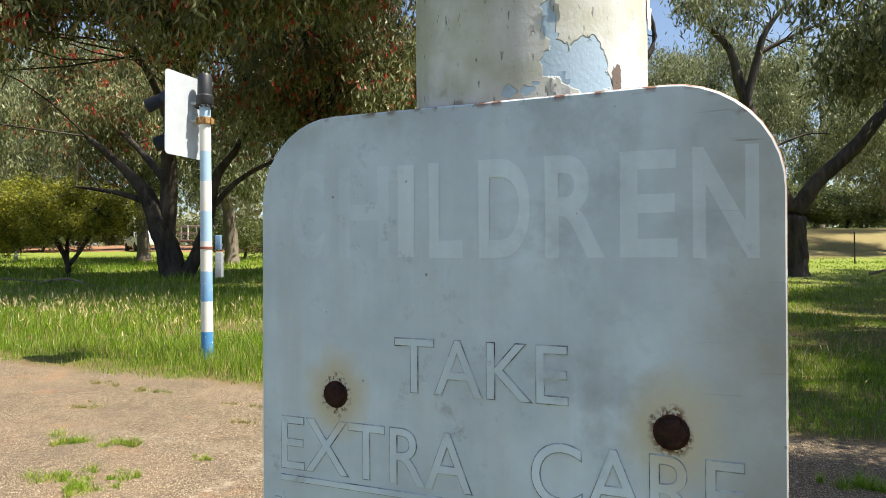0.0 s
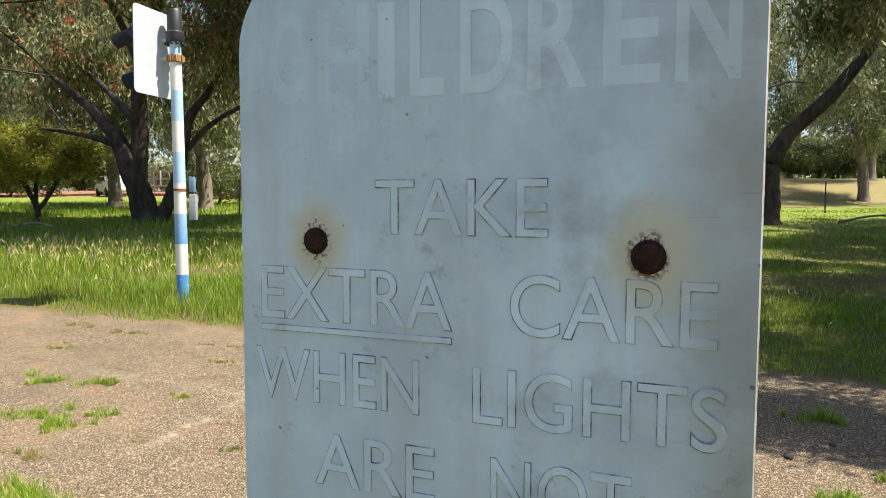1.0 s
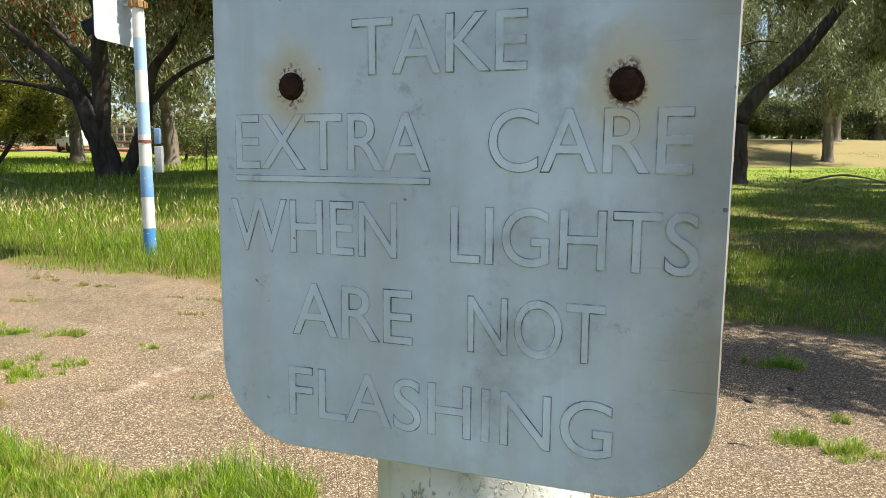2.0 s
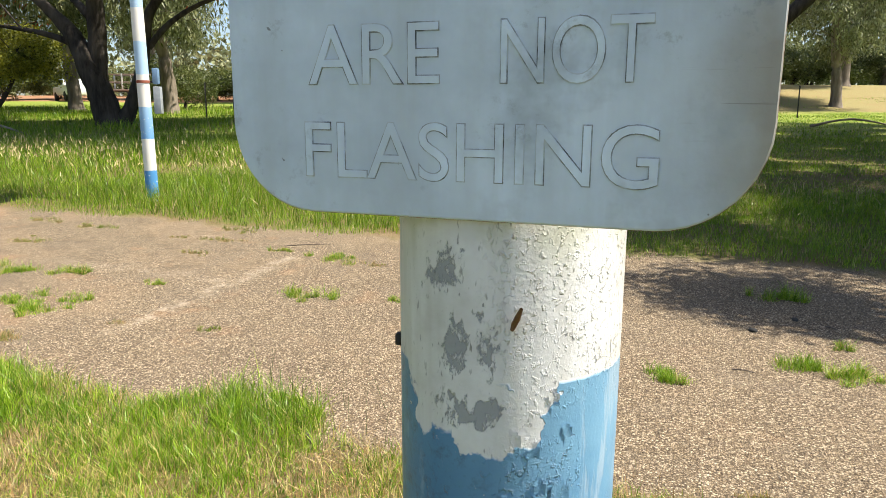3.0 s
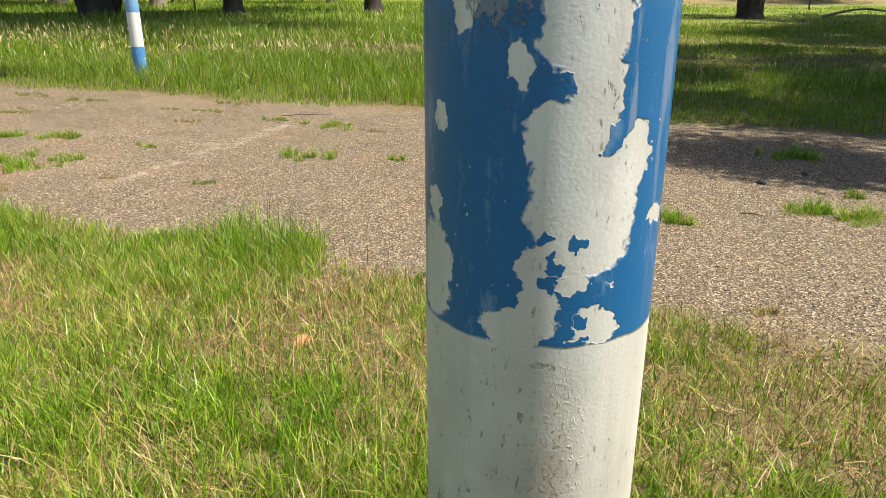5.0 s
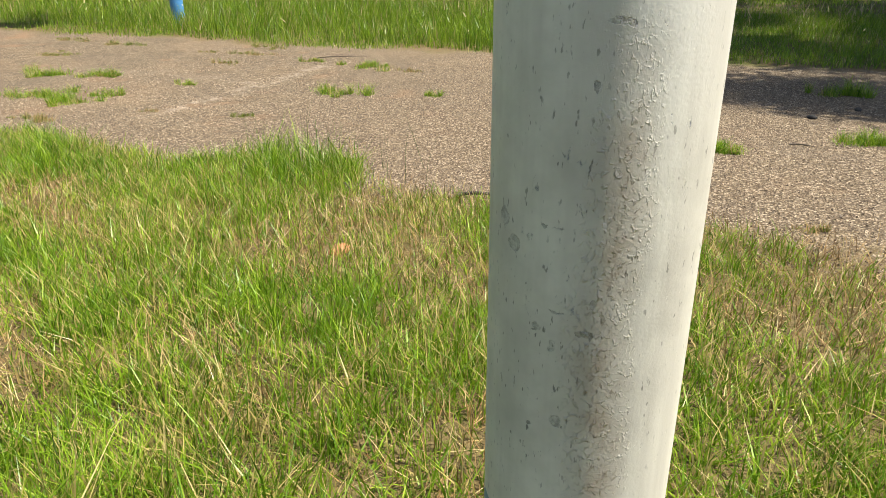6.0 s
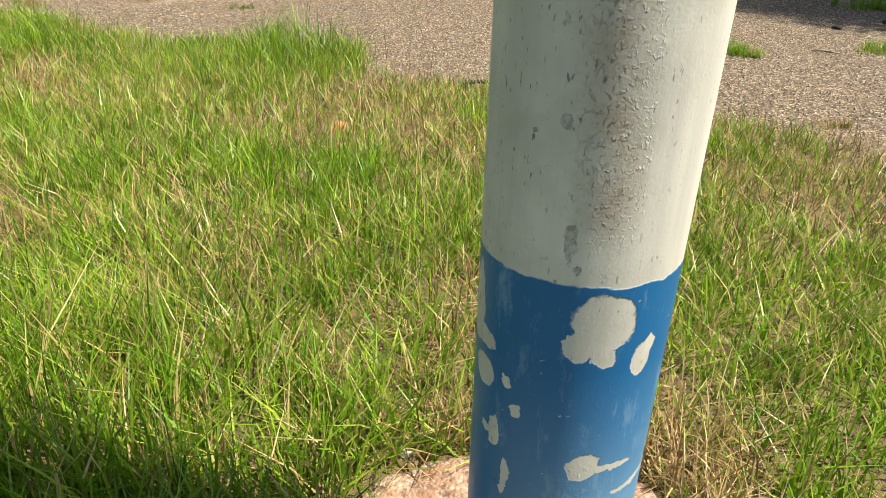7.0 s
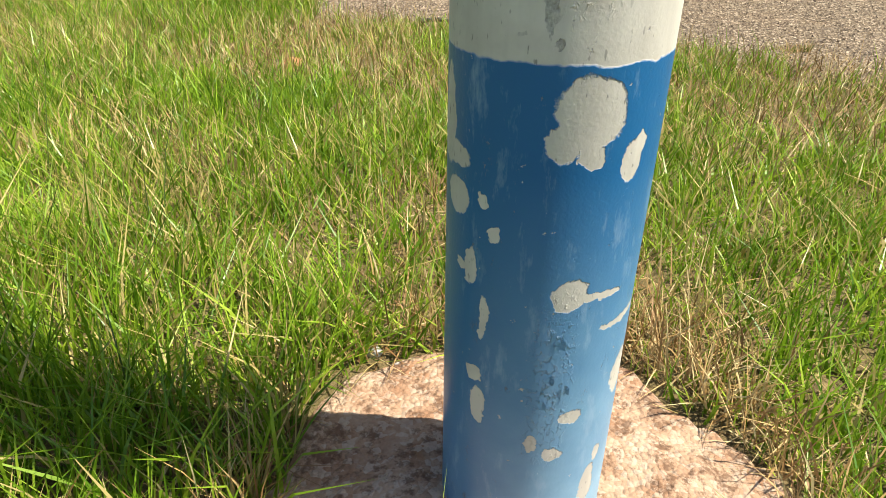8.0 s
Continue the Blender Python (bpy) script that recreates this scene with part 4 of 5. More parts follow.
# big dark gum with red new growth, three stems, behind the far pole
g = np.random.default_rng(21)
limbs = [
    ([rel(0, -0.15, -0.2), rel(0, -0.45, 1.0), rel(0, -0.80, 1.9), rel(0.2, -1.30, 3.0), rel(0.3, -2.2, 4.0), rel(0.4, -3.6, 5.2)], [0.50, 0.42, 0.36, 0.28, 0.17, 0.08]),
    ([rel(0.1, -0.55, 1.4), rel(0.2, -0.50, 3.0), rel(0.1, -0.45, 4.4), rel(0, -0.3, 6.2), rel(0, 0.2, 8.0)], [0.30, 0.30, 0.26, 0.18, 0.07]),
    ([rel(-0.1, 0.15, -0.1), rel(-0.1, 0.60, 0.8), rel(-0.2, 1.05, 2.0), rel(-0.2, 1.35, 3.6), rel(0, 2.0, 4.6), rel(0, 2.8, 6.0)], [0.30, 0.25, 0.22, 0.17, 0.12, 0.06]),
    ([rel(-0.2, 1.3, 2.6), rel(-0.3, 2.1, 3.4), rel(-0.4, 3.4, 4.1), rel(-0.4, 4.8, 4.4)], [0.12, 0.10, 0.07, 0.03]),
    ([rel(0.2, -1.0, 2.6), rel(0.6, -2.4, 3.1), rel(0.8, -4.2, 3.4)], [0.14, 0.10, 0.04]),
    ([rel(0.0, -0.4, 5.6), rel(-1.4, -1.0, 7.8), rel(-3.8, -1.8, 8.9), rel(-7.0, -2.6, 9.4), rel(-9.6, -3.8, 9.6)], [0.14, 0.11, 0.08, 0.05, 0.02]),
    ([rel(0.1, -0.45, 4.2), rel(-2.0, 0.8, 5.6), rel(-4.8, 2.2, 7.4), rel(-8.0, 4.0, 8.8)], [0.16, 0.12, 0.09, 0.04]),
    ([rel(0.0, -0.2, 6.4), rel(-0.6, 1.6, 9.6), rel(-2.6, 4.2, 11.8), rel(-4.2, 8.4, 12.8)], [0.17, 0.13, 0.09, 0.03]),
    ([rel(0.2, -0.5, 3.4), rel(2.0, -2.6, 5.2), rel(4.2, -5.2, 7.0), rel(5.0, -6.6, 8.6)], [0.15, 0.11, 0.08, 0.03]),
]
clumps = scatter(g, 42, rel(-8.0, -2.6, 8.4), (3.0, 2.6, 2.6), 0.8, 1.4) + scatter(g, 46, rel(-7.4, 3.2, 8.4), (3.6, 2.8, 2.4), 0.8, 1.4) + scatter(g, 24, rel(-0.6, 6.5, 7.0), (2.4, 2.6, 2.9), 0.7, 1.3)
clumps += scatter(g, 26, rel(0.4, 5.2, 8.8), (3.0, 2.4, 2.0), 0.8, 1.3) + scatter(g, 40, rel(4.2, -5.4, 7.0), (3.6, 2.4, 3.2), 0.7, 1.3) + scatter(g, 14, rel(-7.6, -6.0, 8.4), (1.8, 1.8, 1.8), 0.7, 1.1)
clumps += scatter(g, 110, rel(-3.6, 5.2, 12.6), (5.0, 8.0, 0.9), 0.9, 1.4)
clumps += scatter(g, 8, rel(0.6, 5.6, 4.8), (1.5, 1.8, 1.4), 0.4, 0.8)
left_base = spot(24.7, -9.5)
build_tree("gum_tree", left_base, limbs, clumps, 230000, M_BARK, M_LEAF, "large dark gum tree with drooping olive leaves and red new growth", 3, 0.26, 0.030, twig_r=0.035)

# leaning dark gum by the fence
g = np.random.default_rng(22)
limbs = [
    ([rel(0, 0, -0.2), rel(0, 0.02, 0.9), rel(0, 0.0, 1.9), rel(0, 0.1, 2.6)], [0.46, 0.42, 0.40, 0.34]),
    ([rel(0, 0.05, 2.2), rel(-0.2, 0.75, 3.3), rel(-0.4, 1.9, 4.4), rel(-0.6, 3.1, 6.0), rel(-0.6, 4.2, 7.6)], [0.32, 0.27, 0.24, 0.18, 0.08]),
    ([rel(0, -0.1, 2.3), rel(0.1, -0.8, 3.9), rel(0.2, -1.35, 5.6), rel(0.3, -1.75, 6.9), rel(0.3, -2.1, 8.1), rel(0.3, -3.2, 9.2)], [0.27, 0.24, 0.21, 0.18, 0.14, 0.06]),
    ([rel(0.2, -1.55, 6.1), rel(0.1, -1.2, 7.5), rel(0, -0.9, 8.6), rel(0, 0.2, 10)], [0.16, 0.14, 0.10, 0.04]),
    ([rel(0.1, -1.0, 7.9), rel(0.1, 0.4, 8.6), rel(0, 1.9, 9.2)], [0.09, 0.06, 0.02]),
    ([rel(0.1, -0.9, 4.4), rel(0.3, 0.6, 5.0), rel(0.3, 1.6, 5.0)], [0.05, 0.035, 0.012]),
]
clumps = scatter(g, 16, rel(0, -2.4, 10.0), (2.4, 2.4, 1.2), 0.4, 0.8) + scatter(g, 22, rel(-0.5, 4.8, 9.3), (3.0, 3.4, 2.2), 0.6, 1.2) + scatter(g, 6, rel(0, 1.2, 8.2), (1.2, 1.2, 0.8), 0.3, 0.5)
build_tree("leaning_gum_tree", spot(24.0, 12.25), limbs, clumps, 17000, M_BARK, M_LEAF_B, "dark gum tree with one heavy leaning limb and open crown", 5, 0.24, 0.028)

# gum stems behind the sign
g = np.random.default_rng(23)
limbs = [
    ([rel(0, 0, -0.2), rel(0, -0.05, 1.6), rel(0.1, 0.1, 3.4), rel(0, 0.5, 6.0), rel(0, 0.4, 9.0)], [0.36, 0.30, 0.28, 0.2, 0.08]),
    ([rel(0, 0.1, 3.2), rel(0, 1.5, 5.5), rel(0, 2.6, 8.5)], [0.2, 0.14, 0.05]),
    ([rel(0, 0.2, 4.2), rel(0, -1.5, 6.5), rel(0, -3.0, 8.5)], [0.18, 0.12, 0.05]),
    ([rel(0, 0.3, 4.6), rel(-2.4, 0.9, 6.6), rel(-5.6, 1.4, 8.2), rel(-9.4, 2.2, 9.2)], [0.16, 0.12, 0.08, 0.03]),
]
clumps = scatter(g, 40, rel(0, 0.3, 7.8), (4.2, 4.2, 3.6), 0.7, 1.4) + scatter(g, 36, rel(-8.8, 2.0, 9.0), (3.4, 2.8, 1.7), 0.8, 1.3)
build_tree("gum_tree", spot(25.0, -5.25), limbs, clumps, 60000, M_BARK, M_LEAF, "dark gum tree with buttressed base and drooping olive crown", 7, 0.26, 0.030)
g = np.random.default_rng(24)
limbs = [
    ([rel(0, 0, -0.2), rel(0, 0.0, 0.7), rel(0, 0.25, 1.5), rel(0, 0.9, 2.4), rel(0, 2.2, 3.8), rel(0, 4.0, 6.0), rel(0, 5.6, 8.2)], [0.40, 0.33, 0.31, 0.28, 0.24, 0.18, 0.08]),
    ([rel(0, 0.6, 2.1), rel(0, 0.2, 4.5), rel(0, -0.6, 7.2), rel(0, -0.8, 9.4)], [0.22, 0.18, 0.13, 0.05]),
    ([rel(0, 4.4, 6.4), rel(0, 6.9, 7.0), rel(0, 9.4, 9.2), rel(0, 9.0, 11.4)], [0.15, 0.17, 0.13, 0.06]),
    ([rel(0, 0.5, 3.2), rel(-3.0, 0.8, 5.8), rel(-7.0, 1.0, 8.0), rel(-12.6, 1.4, 9.6)], [0.18, 0.13, 0.09, 0.03]),
]
clumps = scatter(g, 34, rel(0, 0.5, 9.2), (3.8, 4.0, 2.8), 0.7, 1.3) + scatter(g, 40, rel(-12.0, 1.4, 9.4), (3.4, 3.2, 1.6), 0.8, 1.3) + scatter(g, 10, rel(0, 6.5, 10.5), (2.0, 2.5, 1.2), 0.4, 0.9)
build_tree("leaning_gum_tree", spot(28.6, -0.65), limbs, clumps, 44000, M_BARK, M_LEAF, "dark gum tree leaning over shaded grass", 9, 0.25, 0.028)

# pale bare-trunked gum further back, and copies of it
g = np.random.default_rng(25)
limbs = [
    ([rel(0, 0, -0.2), rel(0, -0.15, 2.0), rel(0, -0.4, 4.0), rel(0.2, -0.5, 7.0), rel(0, -0.2, 11.0)], [0.36, 0.31, 0.28, 0.22, 0.08]),
    ([rel(0, -0.4, 4.5), rel(0, 1.0, 6.5), rel(0, 2.0, 9.0)], [0.16, 0.12, 0.05]),
    ([rel(0, -0.4, 5.5), rel(0, -1.6, 7.5), rel(0, -2.4, 9.5)], [0.14, 0.10, 0.04]),
]
clumps = scatter(g, 46, rel(0, 0, 8.6), (4.0, 4.0, 4.2), 0.8, 1.5) + scatter(g, 14, rel(-1.5, 0.5, 4.6), (2.6, 3.2, 1.6), 0.5, 1.0)
pale = build_tree("pale_gum_tree", spot(34.2, -10.5), limbs, clumps, 24000, M_PALE, M_LEAF_B, "tall gum tree with pale bare trunk and grey-green leaves", 11, 0.32, 0.036)
tagged(pale, group="background gum trees")
rng_t = random.Random(8)
for u, v, s in ((36, -26, 1.0), (34, -33, 1.0), (38, -16.5, 1.0), (39.5, 25.8, 0.9), (47, 31, 1.1), (44, -29, 1.05), (52, -8, 1.1), (55, 3, 1.15), (50, 14, 1.1), (62, 24, 1.3), (60, -20, 1.2), (66, -38, 1.4), (72, -4, 1.4), (74, 40, 1.4), (41, -3.2, 0.8), (58, 42, 1.2), (46, 20.5, 1.0), (70, 13, 1.35), (48, -43, 1.2), (78, 26, 1.4)):
    c = copy_thing(pale, Matrix.Translation(spot(u, v)) @ Matrix.Rotation(rng_t.uniform(0, 6.28), 4, "Z"))
    c.scale = (s, s, s * rng_t.uniform(0.9, 1.1))

# gum out to the right whose shade falls over the drive's far edge
g = np.random.default_rng(26)
limbs = [
    ([rel(0, 0, -0.2), rel(0, 0.1, 1.6), rel(0.1, -0.3, 3.4), rel(0, -0.5, 6.0)], [0.34, 0.28, 0.22, 0.07]),
    ([rel(0, 0, 2.4), rel(0.9, -1.2, 4.2), rel(1.6, -2.0, 5.6)], [0.16, 0.12, 0.05]),
    ([rel(0, 0, 2.2), rel(-0.9, 0.9, 4.0), rel(-1.8, 1.2, 5.4)], [0.16, 0.12, 0.05]),
]
clumps = scatter(g, 26, rel(0, -0.6, 5.6), (3.4, 3.0, 1.3), 0.5, 0.9)
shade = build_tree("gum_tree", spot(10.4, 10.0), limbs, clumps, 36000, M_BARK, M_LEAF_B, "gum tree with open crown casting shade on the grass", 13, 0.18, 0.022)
for u, v, r, s in ((4.3, 6.4, 2.0, 0.8), (5.2, 9.4, 4.4, 1.0), (7.6, 7.8, 1.0, 0.9), (13.4, 13.2, 5.0, 1.0), (17.6, 17.6, 0.6, 1.1), (16.3, 13.5, 2.2, 1.0), (19.8, 16.5, 4.0, 1.0), (23.8, 20.2, 3.0, 1.1)):
    c = copy_thing(shade, Matrix.Translation(spot(u, v)) @ Matrix.Rotation(r, 4, "Z"))
    c.scale = (s, s, s)

# yellow-green wattle
g = np.random.default_rng(27)
limbs = [
    ([rel(0, 0, -0.1), rel(0, 0.05, 0.5), rel(0.1, -0.5, 1.5), rel(0.2, -1.4, 3.0)], [0.12, 0.10, 0.08, 0.03]),
    ([rel(0, 0.05, 0.4), rel(-0.1, 0.55, 0.95), rel(-0.2, 1.0, 1.7), rel(-0.2, 1.2, 2.6)], [0.09, 0.07, 0.06, 0.02]),
    ([rel(0, 0, 0.6), rel(0.5, -0.2, 1.6), rel(0.8, 0, 3.0)], [0.07, 0.06, 0.02]),
]
clumps = scatter(g, 34, rel(0.2, 0.2, 2.5), (2.2, 2.2, 1.1), 0.4, 0.75) + scatter(g, 24, rel(0.4, -2.3, 2.5), (1.7, 1.9, 1.2), 0.4, 0.75)
wattle = build_tree("wattle_bush", spot(25.6, -14.1), limbs, clumps, 60000, M_BARK, M_WATTLE, "rounded yellow-green wattle on thin dark stems", 15, 0.11, 0.026, 0.1, 0.02, "bush")
tagged(wattle, group="wattles")
for u, v, s, r in ((30.5, -20.5, 1.0, 2.0), (33, -25, 1.1, 4.0)):
    c = copy_thing(wattle, Matrix.Translation(spot(u, v)) @ Matrix.Rotation(r, 4, "Z"))
    c.scale = (s, s, s)

# dull bushes closing the distance
g = np.random.default_rng(28)
limbs = [([rel(0, 0, -0.1), rel(0, 0.2, 0.8), rel(0, 0.1, 1.8)], [0.10, 0.07, 0.02])]
clumps = scatter(g, 26, rel(0, 0, 1.35), (2.2, 2.4, 1.1), 0.4, 0.8)
bush = build_tree("bush", spot(40, -11.6), limbs, clumps, 11000, M_BARK, M_BUSH, "low dull green bush at the paddock's edge", 17, 0.14, 0.035, 0.2, 0.02, "bush")
tagged(bush, group="paddock bushes")
for i in range(52):
    v = -58 + 2.2 * i + rng_t.uniform(-1, 1)
    u = 62 + rng_t.uniform(-6, 10) if v > -4 else 58 + rng_t.uniform(-8, 6)
    if -27 < v < -18:
        u = 72
    c = copy_thing(bush, Matrix.Translation(spot(u, v)) @ Matrix.Rotation(rng_t.uniform(0, 6.28), 4, "Z"))
    s = rng_t.uniform(0.8, 1.5)
    c.scale = (s * 1.2, s * 1.2, s)


def build_far_wood():
    """Distant woods all round the paddocks, too far to tell trees apart."""
    rng = np.random.default_rng(31)
    sets = []
    cl = []
    for i in range(420):
        a = rng.uniform(0, math.tau)
        d = rng.uniform(95, 130) if math.cos(a - math.radians(113.6)) > -0.2 else rng.uniform(120, 170)
        x, y = d * math.cos(a), d * math.sin(a)
        h = rng.uniform(5, 11)
        z = float(ground_z(x, y))
        for _ in range(4):
            cl.append((x + rng.normal() * 3, y + rng.normal() * 3, z + h * rng.uniform(0.05, 1.0), rng.uniform(2.0, 4.0)))
    V, T = leaves(cl, 120000, 0.9, 0.34, 0.5, rng)
    ob = put("far_wood", tri_mesh("far_wood", V, T), M_LEAF_B)
    return tagged(ob, "distant grey-green gum woodland round the paddocks", "woodland", kind="stuff")


build_far_wood()

# ---- grass ----
def blades(P, H, W, rng, lean=0.5, curl=0.5):
    """Bent blades, three triangles each, rooted at P."""
    n = len(P)
    a = rng.uniform(0, math.tau, n)
    side = np.stack([np.cos(a), np.sin(a), np.zeros(n)], 1) * W[:, None] / 2
    b = rng.uniform(0, math.tau, n)
    tilt = np.abs(rng.normal(0, lean, n))
    dirn = np.stack([np.cos(b) * np.sin(tilt), np.sin(b) * np.sin(tilt), np.cos(tilt)], 1)
    mid = P + dirn * H[:, None] * 0.55
    out = np.stack([np.cos(b), np.sin(b), np.zeros(n)], 1)
    tip = mid + (dirn + out * curl * rng.random(n)[:, None]) * H[:, None] * 0.45
    tip[:, 2] = np.maximum(tip[:, 2], P[:, 2] + 0.003)
    V = np.stack([P - side, P + side, mid - side * 0.75, mid + side * 0.75, tip], 1).reshape(-1, 3)
    i = np.arange(n)[:, None] * 5
    return V, np.concatenate([i + [0, 1, 3], i + [0, 3, 2], i + [2, 3, 4]])


def field(rng, scale, x, y):
    """Smooth random field between 0 and 1."""
    v = np.zeros(len(x))
    for k in range(6):
        a, p = rng.uniform(0, math.tau), rng.uniform(0, math.tau)
        f = scale * rng.uniform(0.6, 1.6)
        v += np.sin(f * (np.cos(a) * x + np.sin(a) * y) + p)
    return 0.5 + v / 6


def on_ground(x, y, dz=0.0):
    return np.stack([x, y, ground_z(x, y) + dz], 1)


def stuff(name, sets, material, label, category):
    V, T = join(sets)
    return tagged(put(name, tri_mesh(name, V, T), material), label, category, kind="stuff")


def clear_of_footing(x, y):
    return np.hypot(x - AXIS.x, y - AXIS.y) > 0.234 + 0.016 * np.sin(5 * np.arctan2(y - AXIS.y, x - AXIS.x))


EDGE_X, EDGE_Y = [-9, -5, -3.3, -2.7, -2.3, -1.95, -1.6, -1.38, -1.24, -0.8, 0.1, 0.4, 0.65, 1.5, 6], [2.5, 2.35, 2.13, 2.07, 2.05, 2.14, 2.25, 2.2, 1.95, 2.04, 1.93, 1.8, 1.74, 1.6, 1.5]


def lushness(x, y):
    """0 where the verge is dry and thin, 1 where it is green: bare stretches ahead of the pole and round the footing."""
    f = 0.6 * field(np.random.default_rng(2), 4.2, x, y) + 0.4 * field(np.random.default_rng(12), 11.0, x, y)
    f = f - 0.22 * np.exp(-(((x + 0.85) / 0.55) ** 2 + ((y - 0.95) / 0.5) ** 2)) - 0.16 * np.exp(-(((x + 1.3) / 0.6) ** 2 + ((y - 1.75) / 0.25) ** 2))
    f = f - 0.20 * np.exp(-((np.hypot(x - AXIS.x, y - AXIS.y) - 0.25) / 0.06) ** 2) + 0.16 * np.clip((0.8 - y) / 0.5, 0, 1)
    f = f + 0.25 * np.exp(-(((x + 0.75) / 0.35) ** 2 + ((y - 0.15) / 0.3) ** 2)) + 0.2 * np.exp(-(((x + 1.6) / 0.4) ** 2 + ((y - 2.15) / 0.2) ** 2))
    return np.clip((f - 0.27) / 0.34, 0, 1)


def verge():
    rng = np.random.default_rng(41)
    # tufts of blades leaning outwards
    tufts, per = 15500, 17
    tx, ty = rng.uniform(-4.6, 1.7, tufts), rng.uniform(-0.5, 2.35, tufts)
    spread = rng.uniform(0.010, 0.040, tufts)
    x = np.repeat(tx, per) + rng.normal(0, 1, tufts * per) * np.repeat(spread, per)
    y = np.repeat(ty, per) + rng.normal(0, 1, tufts * per) * np.repeat(spread, per)
    size = np.repeat(rng.uniform(0.55, 1.35, tufts), per)
    n = len(x)
    edge = np.interp(x, EDGE_X, EDGE_Y) + 0.03 * np.sin(9 * x) + rng.normal(0, 0.05, n)
    lush = lushness(x, y)
    keep = (y < edge) & clear_of_footing(x, y) & (rng.random(n) < 0.36 + 0.75 * lush)
    x, y, size, lush = x[keep], y[keep], size[keep], lush[keep]
    m = len(x)
    tall = field(np.random.default_rng(3), 3.0, x, y)
    H = rng.uniform(0.025, 0.080, m) * (0.6 + 0.5 * tall + 0.45 * lush) * size
    clump = np.exp(-(((x + 1.62) / 0.34) ** 2 + ((y - 2.2) / 0.20) ** 2)) + np.exp(-(((x + 2.7) / 0.6) ** 2 + ((y - 2.0) / 0.3) ** 2)) * 0.4
    H += clump * rng.uniform(0.02, 0.14, m)
    near = np.exp(-(((x + 0.66) / 0.24) ** 2 + ((y - 0.03) / 0.24) ** 2))
    H += near * rng.uniform(0.02, 0.17, m)
    W = rng.uniform(0.0016, 0.0044, m) * (0.8 + 0.3 * size)
    stuff("verge_grass", [blades(on_ground(x, y, -0.003), H, W, rng, 0.55 - 0.3 * np.clip(near + clump, 0, 1), 0.95)], M_GRASS, "short spring grass on the roadside verge", "grass")
    # thin upright stalks gone brown, with a few dark seed spikes
    n = 16000
    x, y = rng.uniform(-4.4, 1.6, n), rng.uniform(-0.5, 2.2, n)
    a, r = rng.uniform(0, math.tau, 1100), 0.235 + np.abs(rng.normal(0, 0.06, 1100))
    x[:1100], y[:1100] = AXIS.x + r * np.cos(a), AXIS.y + r * np.sin(a)
    keep = (y < np.interp(x, EDGE_X, EDGE_Y) + rng.normal(0, 0.06, n)) & clear_of_footing(x, y) & (rng.random(n) < 0.9 - 0.8 * lushness(x, y))
    x, y = x[keep], y[keep]
    m = len(x)
    stuff("brown_stalks", [blades(on_ground(x, y, -0.002), rng.uniform(0.03, 0.095, m), rng.uniform(0.0010, 0.0020, m), rng, 0.45, 0.8)], M_THATCH, "thin brown grass stalks standing in the dry patches", "grass stalks")
    x, y = rng.normal(-0.75, 0.26, 46), rng.normal(0.12, 0.22, 46)
    x, y = np.concatenate([x, rng.normal(-1.6, 0.3, 40)]), np.concatenate([y, rng.normal(2.2, 0.12, 40)])
    keep = clear_of_footing(x, y)
    x, y = x[keep], y[keep]
    m = len(x)
    sets = [blades(on_ground(x, y), rng.uniform(0.16, 0.30, m), np.full(m, 0.0022), rng, 0.22, 0.5)]
    stuff("seeding_stems", sets, M_STEM, "tall dark green grass stems among the tufts", "grass stems")
    # sparser grass over the rest of the verge
    n = 190000
    x, y = rng.uniform(-10, 7, n), rng.uniform(-5, 2.6, n)
    inside = (x > -4.4) & (x < 1.5) & (y > -0.4)
    keep = ~inside & (y < np.interp(x, EDGE_X, EDGE_Y) + rng.normal(0, 0.08, n))
    x, y = x[keep], y[keep]
    m = len(x)
    stuff("roadside_grass", [blades(on_ground(x, y, -0.003), rng.uniform(0.05, 0.13, m), rng.uniform(0.006, 0.014, m), rng, 0.7, 1.0)], M_GRASS, "rough grass along the roadside", "grass")
    # dry thatch lying between the blades
    n = 60000
    x, y = rng.uniform(-4.4, 1.6, n), rng.uniform(-0.5, 2.2, n)
    a, r = rng.uniform(0, math.tau, 4500), 0.235 + np.abs(rng.normal(0, 0.08, 4500))
    x[:4500], y[:4500] = AXIS.x + r * np.cos(a), AXIS.y + r * np.sin(a)
    dry = 1 - lushness(x, y)
    keep = (y < 2.0 + rng.normal(0, 0.08, n)) & clear_of_footing(x, y) & (rng.random(n) < 0.14 + 1.1 * dry)
    x, y = x[keep], y[keep]
    m = len(x)
    stuff("dry_thatch", [blades(on_ground(x, y, 0.004 + rng.random(m) * 0.02), rng.uniform(0.03, 0.10, m), rng.uniform(0.0014, 0.0030, m), rng, 1.25, 0.6)], M_THATCH, "dry straw-coloured stalks lying in the grass", "thatch")


